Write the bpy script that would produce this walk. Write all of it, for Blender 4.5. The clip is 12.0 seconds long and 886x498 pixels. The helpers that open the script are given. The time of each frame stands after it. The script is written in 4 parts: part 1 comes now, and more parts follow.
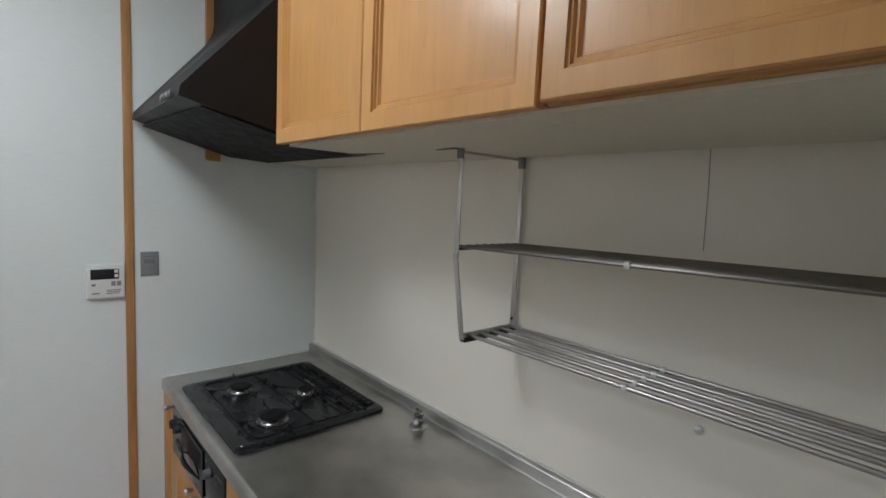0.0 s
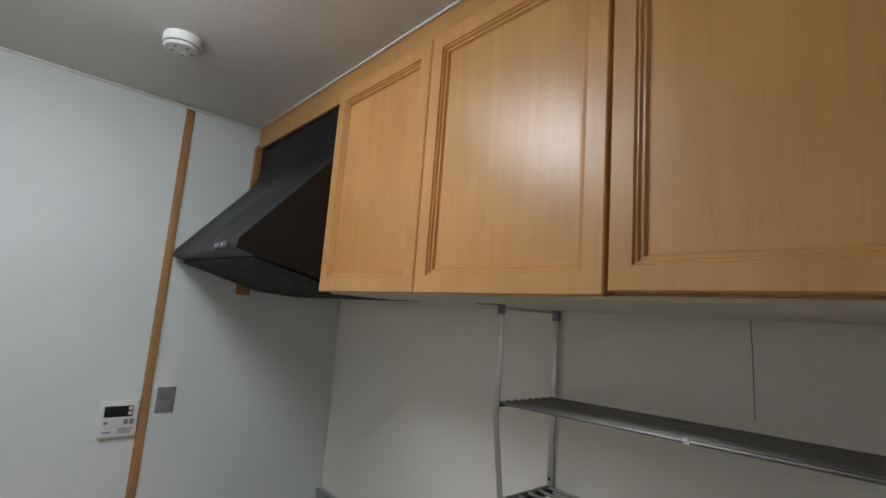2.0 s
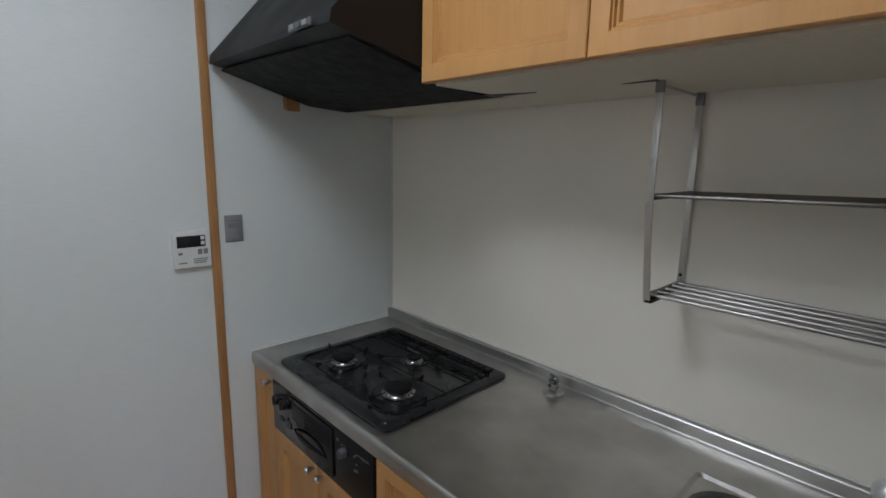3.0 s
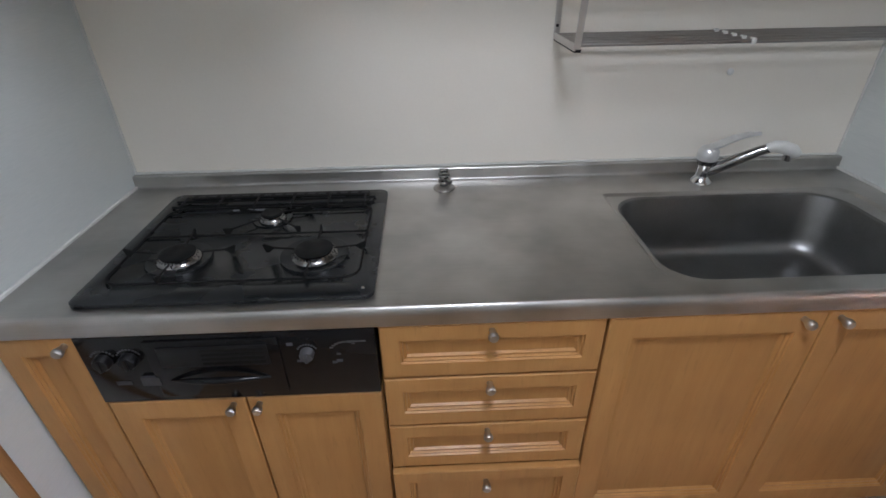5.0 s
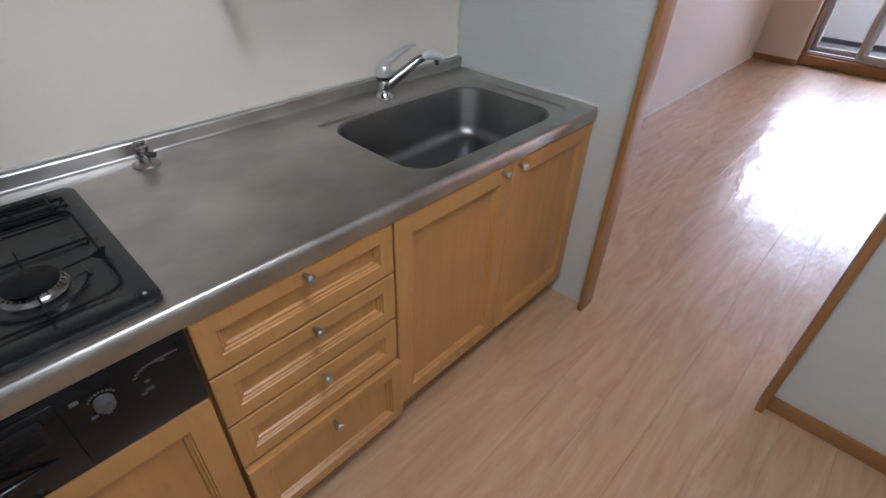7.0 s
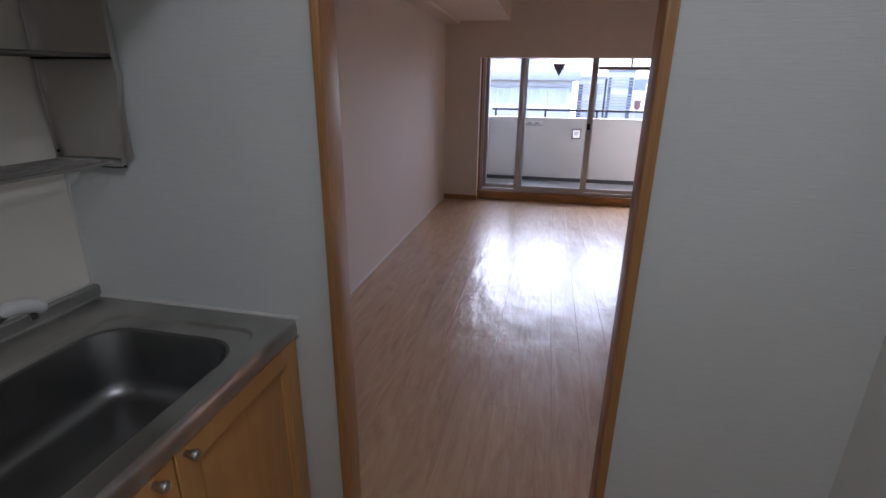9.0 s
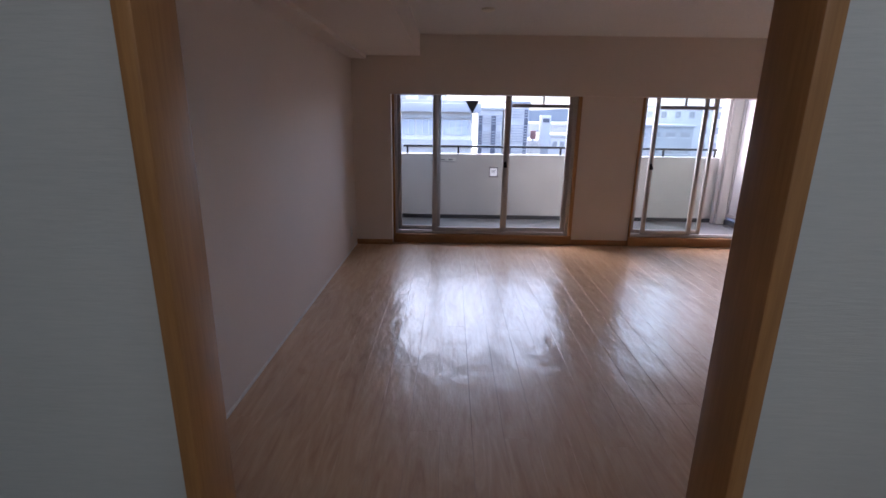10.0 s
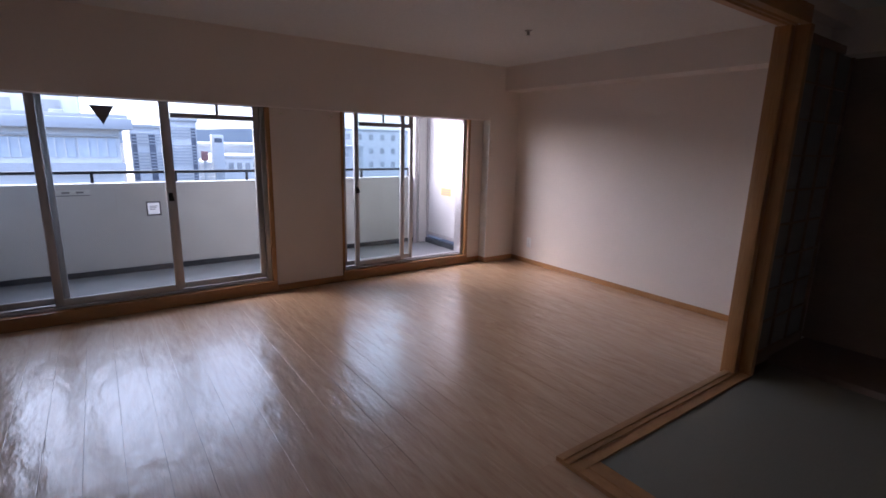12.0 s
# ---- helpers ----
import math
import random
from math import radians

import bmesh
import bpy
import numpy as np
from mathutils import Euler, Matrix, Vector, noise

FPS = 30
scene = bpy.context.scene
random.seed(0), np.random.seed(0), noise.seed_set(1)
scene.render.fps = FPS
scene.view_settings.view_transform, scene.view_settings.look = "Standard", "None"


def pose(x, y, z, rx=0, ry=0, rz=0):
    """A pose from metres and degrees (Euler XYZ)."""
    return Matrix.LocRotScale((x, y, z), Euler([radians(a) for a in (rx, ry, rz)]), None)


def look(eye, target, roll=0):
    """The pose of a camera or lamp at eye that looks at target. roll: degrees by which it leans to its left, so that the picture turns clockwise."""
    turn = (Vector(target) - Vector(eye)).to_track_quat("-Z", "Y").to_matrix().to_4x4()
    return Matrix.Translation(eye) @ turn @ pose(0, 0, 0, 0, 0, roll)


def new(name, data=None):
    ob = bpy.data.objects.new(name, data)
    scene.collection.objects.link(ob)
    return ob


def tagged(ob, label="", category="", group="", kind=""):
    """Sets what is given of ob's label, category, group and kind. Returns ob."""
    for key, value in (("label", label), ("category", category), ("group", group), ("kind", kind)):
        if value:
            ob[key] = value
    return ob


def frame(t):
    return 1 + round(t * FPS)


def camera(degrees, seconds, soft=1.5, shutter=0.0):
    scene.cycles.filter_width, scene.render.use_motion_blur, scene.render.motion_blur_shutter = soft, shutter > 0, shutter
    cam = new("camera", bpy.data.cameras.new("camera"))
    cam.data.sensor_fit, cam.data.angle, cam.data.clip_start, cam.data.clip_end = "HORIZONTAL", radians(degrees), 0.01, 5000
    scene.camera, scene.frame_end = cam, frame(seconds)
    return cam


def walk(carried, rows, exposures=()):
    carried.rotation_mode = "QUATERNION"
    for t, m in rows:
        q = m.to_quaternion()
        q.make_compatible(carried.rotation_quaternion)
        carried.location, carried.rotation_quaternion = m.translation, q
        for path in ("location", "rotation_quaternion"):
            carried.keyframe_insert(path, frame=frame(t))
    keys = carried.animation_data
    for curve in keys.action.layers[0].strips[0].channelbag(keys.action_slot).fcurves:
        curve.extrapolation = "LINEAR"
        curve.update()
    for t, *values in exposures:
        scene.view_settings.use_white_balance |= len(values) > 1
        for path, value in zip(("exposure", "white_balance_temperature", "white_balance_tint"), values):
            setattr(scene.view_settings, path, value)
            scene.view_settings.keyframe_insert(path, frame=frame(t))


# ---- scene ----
cam = camera(85.4, 12.0, soft=1.6)
PATH = [
    (0, (2.039, -1.033, 1.524), (0.555, 0.293, 1.328), 2.7),
    (0.5, (2.049, -1.053, 1.57), (0.602, 0.326, 1.656), 4.1),
    (1, (2.044, -1.064, 1.587), (0.58, 0.289, 1.75), 3.2),
    (1.5, (2.038, -1.084, 1.617), (0.6, 0.261, 1.966), 3.7),
    (2, (1.986, -1.135, 1.606), (0.498, 0.17, 1.893), 4.3),
    (2.5, (1.812, -1.199, 1.548), (0.284, 0.09, 1.588), 2.4),
    (3, (1.635, -1.262, 1.484), (0.216, 0.099, 1.119), 1.2),
    (3.2, (1.571, -1.278, 1.451), (0.179, 0.066, 0.945), 0.5),
    (4.8, (0.902, -1.389, 1.379), (0.779, 0.341, 0.383), 0.0),
    (5, (0.856, -1.351, 1.365), (0.907, 0.358, 0.327), -1.0),
    (5.5, (0.762, -1.294, 1.341), (1.174, 0.278, 0.176), 1.8),
    (6, (0.621, -1.297, 1.327), (1.368, 0.077, 0.081), -0.5),
    (6.5, (0.6, -1.31, 1.322), (1.565, -0.068, 0.087), 1.5),
    (7, (0.621, -1.311, 1.339), (1.812, -0.224, 0.155), 2.1),
    (7.5, (0.645, -1.352, 1.359), (2.086, -0.485, 0.276), 1.4),
    (7.7, (0.651, -1.342, 1.356), (2.218, -0.59, 0.367), 2.5),
    (9.3, (1.217, -1.178, 1.408), (3.108, -0.902, 0.827), 0.2),
    (9.5, (1.311, -1.133, 1.434), (3.228, -0.972, 0.888), 0.4),
    (10, (1.563, -1.073, 1.458), (3.490, -1.047, 0.926), 0.8),
    (10.5, (1.861, -1.057, 1.452), (3.787, -1.133, 0.919), 1.6),
    (11, (2.180, -1.065, 1.437), (4.031, -1.558, 0.862), 1.3),
    (11.2, (2.290, -1.118, 1.408), (4.110, -1.726, 0.846), 1.2),
    (11.5, (2.455, -1.127, 1.398), (4.225, -1.908, 0.891), 1.2),
    (12, (2.663, -1.231, 1.414), (4.250, -2.370, 0.985), 1.4),
]
walk(cam, [(t, look(eye, target, roll)) for t, eye, target, roll in PATH],
     exposures=[(0, 4.37, 6000, 15), (1.5, 4.18, 6000, 15), (2.5, 3.96, 6000, 15), (3.2, 3.99, 5800, 17), (4.8, 4.40, 5800, 20), (5.5, 4.85, 5800, 20),
                (6.5, 4.86, 5850, 20), (7.5, 4.22, 5820, 20), (7.7, 4.13, 5820, 20), (9.3, 3.21, 5860, 23), (10.5, 2.73, 5560, 20), (12, 2.59, 5420, 20)])

# ---- light ----
world = bpy.data.worlds.new("overcast_sky")
scene.world = world
world.use_nodes = True
wn = world.node_tree
sky = wn.nodes.new("ShaderNodeTexSky")
sky.sky_type = "NISHITA"
sky.sun_disc = False
sky.sun_elevation, sky.sun_rotation = radians(36), radians(40)
sky.dust_density, sky.air_density, sky.ozone_density = 3.0, 0.45, 0.4
wn.links.new(sky.outputs["Color"], wn.nodes["Background"].inputs["Color"])
wn.nodes["Background"].inputs["Strength"].default_value = 0.15

sun_data = bpy.data.lights.new("sun", "SUN")
sun_data.energy, sun_data.angle, sun_data.color = 1.3, radians(155), (1.0, 0.985, 0.97)
sun = new("sun", sun_data)
sun.matrix_world = look((11, 14, 13), (0, 0, 0))

KITCHEN_LAMP = 1.45           # glow of the kitchen ceiling light


# ---- materials ----
def material(name, color, rough=0.5, metal=0.0, grain=(1, 1, 1), tint=None, amount=0.5, bump=0.0, fine=40.0,
             wear=0.15, wear_scale=3.0, rough_var=0.1, vary=0.0, coat=0.0, spec=0.5, wave=0.0, coat_rough=0.12, flecks=0.0):
    """Base colour with stretched grain (scale per axis), large soft wear, fine relief and uneven gloss."""
    m = bpy.data.materials.new(name)
    m.use_nodes = True
    n, l = m.node_tree.nodes, m.node_tree.links
    b = n["Principled BSDF"]
    tc = n.new("ShaderNodeTexCoord")
    mp = n.new("ShaderNodeMapping")
    mp.inputs["Scale"].default_value = grain
    l.new(tc.outputs["Object"], mp.inputs["Vector"])
    if vary:
        info = n.new("ShaderNodeObjectInfo")
        mul = n.new("ShaderNodeMath")
        mul.operation, mul.inputs[1].default_value = "MULTIPLY", 37.0
        l.new(info.outputs["Random"], mul.inputs[0])
        comb = n.new("ShaderNodeCombineXYZ")
        for k in range(3):
            l.new(mul.outputs[0], comb.inputs[k])
        l.new(comb.outputs[0], mp.inputs["Location"])
    g = n.new("ShaderNodeTexNoise")
    g.inputs["Scale"].default_value, g.inputs["Detail"].default_value = fine, 6.0
    g.inputs["Roughness"].default_value = 0.65
    l.new(mp.outputs["Vector"], g.inputs["Vector"])
    ramp = n.new("ShaderNodeValToRGB")
    ramp.color_ramp.elements[0].position, ramp.color_ramp.elements[1].position = 0.32, 0.70
    t = tint or tuple(c * 0.8 for c in color)
    ramp.color_ramp.elements[0].color = (*[c + (d - c) * amount for c, d in zip(color, t)], 1)
    ramp.color_ramp.elements[1].color = (*color, 1)
    l.new(g.outputs["Fac"], ramp.inputs["Fac"])
    w = n.new("ShaderNodeTexNoise")
    w.inputs["Scale"].default_value, w.inputs["Detail"].default_value = wear_scale, 3.0
    l.new(tc.outputs["Object"], w.inputs["Vector"])
    wr = n.new("ShaderNodeMapRange")
    wr.inputs["From Min"].default_value, wr.inputs["From Max"].default_value = 0.3, 0.7
    wr.inputs["To Min"].default_value, wr.inputs["To Max"].default_value = 1.0 - wear, 1.0
    l.new(w.outputs["Fac"], wr.inputs["Value"])
    mix = n.new("ShaderNodeMix")
    mix.data_type, mix.blend_type = "RGBA", "MULTIPLY"
    mix.inputs["Factor"].default_value = 1.0
    l.new(ramp.outputs["Color"], mix.inputs["A"])
    out = wr.outputs["Result"]
    if vary:
        vr = n.new("ShaderNodeMapRange")
        vr.inputs["To Min"].default_value, vr.inputs["To Max"].default_value = 1.0 - vary, 1.0
        l.new(info.outputs["Random"], vr.inputs["Value"])
        both = n.new("ShaderNodeMath")
        both.operation = "MULTIPLY"
        l.new(out, both.inputs[0])
        l.new(vr.outputs["Result"], both.inputs[1])
        out = both.outputs[0]
    if flecks:
        fm, fn, fr, fx = n.new("ShaderNodeMapping"), n.new("ShaderNodeTexNoise"), n.new("ShaderNodeMapRange"), n.new("ShaderNodeMath")
        fm.inputs["Scale"].default_value = (150, 150, 14)
        fn.inputs["Scale"].default_value, fn.inputs["Detail"].default_value = 1.0, 2.0
        fr.inputs["From Min"].default_value, fr.inputs["From Max"].default_value = 0.60, 0.70
        fr.inputs["To Min"].default_value, fr.inputs["To Max"].default_value = 1.0, 1.0 - flecks
        fx.operation = "MULTIPLY"
        l.new(tc.outputs["Object"], fm.inputs["Vector"])
        l.new(fm.outputs["Vector"], fn.inputs["Vector"])
        l.new(fn.outputs["Fac"], fr.inputs["Value"])
        l.new(out, fx.inputs[0])
        l.new(fr.outputs["Result"], fx.inputs[1])
        out = fx.outputs[0]
    l.new(out, mix.inputs["B"])
    l.new(mix.outputs["Result"], b.inputs["Base Color"])
    rr = n.new("ShaderNodeMapRange")
    rr.inputs["From Min"].default_value, rr.inputs["From Max"].default_value = 0.3, 0.7
    rr.inputs["To Min"].default_value, rr.inputs["To Max"].default_value = max(rough - rough_var, 0.02), rough + rough_var
    l.new(w.outputs["Fac"], rr.inputs["Value"])
    l.new(rr.outputs["Result"], b.inputs["Roughness"])
    b.inputs["Metallic"].default_value = metal
    b.inputs["Specular IOR Level"].default_value = spec
    b.inputs["Coat Weight"].default_value = coat
    b.inputs["Coat Roughness"].default_value = coat_rough
    if bump:
        bp = n.new("ShaderNodeBump")
        bp.inputs["Strength"].default_value, bp.inputs["Distance"].default_value = bump, 0.002
        l.new(g.outputs["Fac"], bp.inputs["Height"])
        l.new(bp.outputs["Normal"], b.inputs["Normal"])
        if wave:
            wv = n.new("ShaderNodeTexNoise")
            wv.inputs["Scale"].default_value, wv.inputs["Detail"].default_value = 7.0, 2.0
            geo = n.new("ShaderNodeNewGeometry")
            wm = n.new("ShaderNodeMapping")
            wm.inputs["Scale"].default_value = (0.45, 1.3, 1.0)
            l.new(geo.outputs["Position"], wm.inputs["Vector"])
            l.new(wm.outputs["Vector"], wv.inputs["Vector"])
            bw = n.new("ShaderNodeBump")
            bw.inputs["Strength"].default_value, bw.inputs["Distance"].default_value = wave, 0.004
            l.new(wv.outputs["Fac"], bw.inputs["Height"])
            l.new(bw.outputs["Normal"], bp.inputs["Normal"])
            l.new(bp.outputs["Normal"], b.inputs["Coat Normal"])
    return m


def glow(name, color, strength):
    m = bpy.data.materials.new(name)
    m.use_nodes = True
    b = m.node_tree.nodes["Principled BSDF"]
    b.inputs["Base Color"].default_value = (*color, 1)
    b.inputs["Emission Color"].default_value = (*color, 1)
    b.inputs["Emission Strength"].default_value = strength
    return m


def glass(name):
    m = bpy.data.materials.new(name)
    m.use_nodes = True
    n, l = m.node_tree.nodes, m.node_tree.links
    n.remove(n["Principled BSDF"])
    mixer, clear, gloss = n.new("ShaderNodeMixShader"), n.new("ShaderNodeBsdfTransparent"), n.new("ShaderNodeBsdfGlossy")
    clear.inputs["Color"].default_value = (0.93, 0.96, 0.95, 1)
    gloss.inputs["Roughness"].default_value = 0.02
    fr = n.new("ShaderNodeFresnel")
    fr.inputs["IOR"].default_value = 1.35
    l.new(fr.outputs["Fac"], mixer.inputs["Fac"])
    l.new(clear.outputs[0], mixer.inputs[1])
    l.new(gloss.outputs[0], mixer.inputs[2])
    l.new(mixer.outputs[0], n["Material Output"].inputs["Surface"])
    return m


def laminate(name):
    """Wood-print boards: broad pale and brown figure along the board, fine pores, a wavy clear gloss coat."""
    m = bpy.data.materials.new(name)
    m.use_nodes = True
    n, l = m.node_tree.nodes, m.node_tree.links
    b = n["Principled BSDF"]
    tc, info, geo = n.new("ShaderNodeTexCoord"), n.new("ShaderNodeObjectInfo"), n.new("ShaderNodeNewGeometry")
    mul = n.new("ShaderNodeMath")
    mul.operation, mul.inputs[1].default_value = "MULTIPLY", 41.0
    l.new(info.outputs["Random"], mul.inputs[0])
    comb = n.new("ShaderNodeCombineXYZ")
    for k in range(3):
        l.new(mul.outputs[0], comb.inputs[k])

    def streaks(sx, sy, scale, detail, bend):
        mp, t = n.new("ShaderNodeMapping"), n.new("ShaderNodeTexNoise")
        mp.inputs["Scale"].default_value = (sx, sy, 1)
        l.new(tc.outputs["Object"], mp.inputs["Vector"])
        l.new(comb.outputs[0], mp.inputs["Location"])
        t.inputs["Scale"].default_value, t.inputs["Detail"].default_value, t.inputs["Distortion"].default_value = scale, detail, bend
        t.inputs["Roughness"].default_value = 0.6
        l.new(mp.outputs["Vector"], t.inputs["Vector"])
        return t.outputs["Fac"]

    broad, fine = streaks(0.42, 2.5, 4.0, 4.0, 2.4), streaks(1.6, 55, 2.0, 3.0, 0.2)
    ramp = n.new("ShaderNodeValToRGB")
    el = ramp.color_ramp.elements
    el[0].position, el[1].position = 0.28, 0.72
    el[0].color, el[1].color = (0.46, 0.275, 0.152, 1), (0.625, 0.425, 0.258, 1)
    for pos, c in ((0.42, (0.53, 0.335, 0.191, 1)), (0.58, (0.575, 0.380, 0.224, 1))):
        el.new(pos).color = c
    l.new(broad, ramp.inputs["Fac"])
    fr = n.new("ShaderNodeMapRange")
    fr.inputs["From Min"].default_value, fr.inputs["From Max"].default_value = 0.35, 0.6
    fr.inputs["To Min"].default_value, fr.inputs["To Max"].default_value = 0.94, 1.0
    l.new(fine, fr.inputs["Value"])
    vr = n.new("ShaderNodeMapRange")
    vr.inputs["To Min"].default_value, vr.inputs["To Max"].default_value = 0.975, 1.0
    l.new(info.outputs["Random"], vr.inputs["Value"])
    both = n.new("ShaderNodeMath")
    both.operation = "MULTIPLY"
    l.new(fr.outputs["Result"], both.inputs[0])
    l.new(vr.outputs["Result"], both.inputs[1])
    mix = n.new("ShaderNodeMix")
    mix.data_type, mix.blend_type = "RGBA", "MULTIPLY"
    mix.inputs["Factor"].default_value = 1.0
    l.new(ramp.outputs["Color"], mix.inputs["A"])
    l.new(both.outputs[0], mix.inputs["B"])
    l.new(mix.outputs["Result"], b.inputs["Base Color"])
    rr = n.new("ShaderNodeMapRange")
    rr.inputs["To Min"].default_value, rr.inputs["To Max"].default_value = 0.44, 0.32
    l.new(broad, rr.inputs["Value"])
    l.new(rr.outputs["Result"], b.inputs["Roughness"])
    b.inputs["Coat Weight"].default_value, b.inputs["Coat Roughness"].default_value = 0.72, 0.19
    b.inputs["Coat IOR"].default_value, b.inputs["Specular IOR Level"].default_value = 1.55, 0.5
    last = None
    for sx, sy, detail, dist in ((1.3, 3.0, 5.0, 0.0120), (5.0, 22.0, 3.0, 0.0013)):
        wm, wv, bw = n.new("ShaderNodeMapping"), n.new("ShaderNodeTexNoise"), n.new("ShaderNodeBump")
        wm.inputs["Scale"].default_value = (sx, sy, 1)
        wv.inputs["Scale"].default_value, wv.inputs["Detail"].default_value = 2.0, detail
        bw.inputs["Strength"].default_value, bw.inputs["Distance"].default_value = 1.0, dist
        l.new(geo.outputs["Position"], wm.inputs["Vector"])
        l.new(wm.outputs["Vector"], wv.inputs["Vector"])
        l.new(wv.outputs["Fac"], bw.inputs["Height"])
        if last:
            l.new(last.outputs["Normal"], bw.inputs["Normal"])
        last = bw
    l.new(last.outputs["Normal"], b.inputs["Coat Normal"])
    l.new(last.outputs["Normal"], b.inputs["Normal"])
    return m


WOOD = material("beech_wood", (0.61, 0.324, 0.109), 0.36, grain=(5, 5, 0.5), tint=(0.47, 0.220, 0.060), amount=0.5,
                fine=7, bump=0.04, wear=0.12, wear_scale=6, vary=0.08, rough_var=0.05, flecks=0.07)
PANEL_WOOD = material("beech_panel", (0.61, 0.322, 0.108), 0.335, grain=(5, 5, 0.35), tint=(0.46, 0.212, 0.057), amount=0.5,
                      fine=6, bump=0.04, wear=0.14, wear_scale=5, vary=0.06, rough_var=0.04, flecks=0.09)
TRIM_WOOD = material("trim_wood", (0.46, 0.235, 0.085), 0.42, grain=(20, 20, 1.0), tint=(0.28, 0.13, 0.045), amount=0.6,
                     fine=9, bump=0.05, wear=0.15)
TRIM_SIDE = material("trim_wood_lengthwise", (0.46, 0.235, 0.085), 0.42, grain=(1.2, 1.2, 20), tint=(0.28, 0.13, 0.045),
                     amount=0.6, fine=9, bump=0.05, wear=0.15)
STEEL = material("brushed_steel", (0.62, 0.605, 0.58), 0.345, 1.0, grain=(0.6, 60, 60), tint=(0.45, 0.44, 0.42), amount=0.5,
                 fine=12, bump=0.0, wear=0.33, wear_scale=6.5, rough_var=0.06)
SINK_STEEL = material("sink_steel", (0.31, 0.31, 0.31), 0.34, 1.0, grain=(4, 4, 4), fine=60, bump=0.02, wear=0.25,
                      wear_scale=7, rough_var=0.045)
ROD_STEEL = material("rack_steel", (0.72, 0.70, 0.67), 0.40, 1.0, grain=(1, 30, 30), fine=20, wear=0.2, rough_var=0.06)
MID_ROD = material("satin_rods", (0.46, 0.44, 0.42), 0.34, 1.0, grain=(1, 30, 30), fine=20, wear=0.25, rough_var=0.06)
SHADED_ROD = material("shaded_rods", (0.24, 0.225, 0.21), 0.38, 1.0, grain=(1, 30, 30), fine=20, wear=0.3, rough_var=0.06)
CHROME = material("chrome", (0.78, 0.78, 0.78), 0.12, 1.0, fine=30, wear=0.12, wear_scale=20, rough_var=0.05)
SATIN = material("pale_satin_chrome", (0.86, 0.86, 0.85), 0.38, 0.6, fine=40, wear=0.08, wear_scale=20, rough_var=0.05)
NICKEL = material("satin_nickel", (0.52, 0.50, 0.47), 0.36, 1.0, fine=40, wear=0.15, wear_scale=30, rough_var=0.05)
BURNER = material("burner_alloy", (0.42, 0.41, 0.40), 0.20, 1.0, fine=50, wear=0.5, wear_scale=60, rough_var=0.05)
DARK_CHROME = material("dark_chrome", (0.42, 0.42, 0.42), 0.16, 1.0, fine=30, wear=0.25, wear_scale=40, rough_var=0.06)
KNOB_GREY = material("knob_grey", (0.085, 0.085, 0.09), 0.45, fine=60, wear=0.2)
FAINTPRINT = material("faint_print", (0.09, 0.09, 0.095), 0.5, fine=90, wear=0.2)
ALU = material("window_aluminium", (0.52, 0.50, 0.50), 0.45, 0.7, grain=(20, 20, 1), fine=20, wear=0.12)
PLATE = material("hob_enamel", (0.014, 0.0155, 0.017), 0.27, spec=0.5, fine=30, wear=0.3, wear_scale=9, rough_var=0.07)
BLACK = material("black_enamel", (0.010, 0.010, 0.011), 0.14, spec=0.28, fine=30, wear=0.3, wear_scale=9, rough_var=0.06)
HOOD = material("hood_paint", (0.009, 0.0095, 0.011), 0.46, spec=0.26, fine=200, bump=0.05, wear=0.2, wear_scale=4)
CAST = material("cast_iron", (0.007, 0.007, 0.007), 0.65, spec=0.25, fine=120, bump=0.15, wear=0.3, wear_scale=30)
DARK = material("dark_plastic", (0.010, 0.010, 0.011), 0.42, spec=0.3, fine=80, wear=0.2)
GREYMETAL = material("grey_plate", (0.28, 0.28, 0.29), 0.5, 0.3, fine=60, wear=0.15, wear_scale=25)
WHITE = material("white_plastic", (0.74, 0.74, 0.71), 0.4, fine=80, wear=0.07, wear_scale=12)
GREYPRINT = material("grey_print", (0.20, 0.20, 0.21), 0.5, fine=90, wear=0.1)
DARKLABEL = material("dark_label", (0.05, 0.05, 0.055), 0.5, fine=90, wear=0.1)
CAULK = material("white_caulk", (0.80, 0.79, 0.75), 0.5, fine=60, wear=0.12, wear_scale=14)
PAPER = material("kitchen_wallpaper", (0.70, 0.722, 0.70), 0.62, grain=(6, 1.6, 22), tint=(0.605, 0.64, 0.62), amount=0.6,
                 fine=14, bump=0.35, wear=0.06, wear_scale=1.6)
SPLASH = material("kitchen_panel", (0.87, 0.82, 0.73), 0.40, grain=(1, 1, 1), tint=(0.83, 0.78, 0.69), amount=0.5,
                  fine=120, bump=0.04, wear=0.06, wear_scale=2.0)
LIVING = material("living_wallpaper", (0.745, 0.660, 0.585), 0.7, grain=(2.0, 2.0, 8), tint=(0.68, 0.60, 0.53), amount=0.6,
                  fine=30, bump=0.3, wear=0.06, wear_scale=1.2)
CEIL = material("ceiling_paper", (0.66, 0.64, 0.605), 0.75, fine=60, bump=0.25, wear=0.05, wear_scale=1.5)
CREAM = material("cream_board", (0.74, 0.69, 0.56), 0.5, fine=60, wear=0.08)
PLANK = laminate("floor_laminate")
SUBFLOOR = material("subfloor", (0.16, 0.10, 0.06), 0.7, fine=40, wear=0.2)
# dimness of the tatami room is put into the mat and shoji colours
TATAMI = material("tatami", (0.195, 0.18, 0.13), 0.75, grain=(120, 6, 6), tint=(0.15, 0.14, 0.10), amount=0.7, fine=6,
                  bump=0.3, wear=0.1)
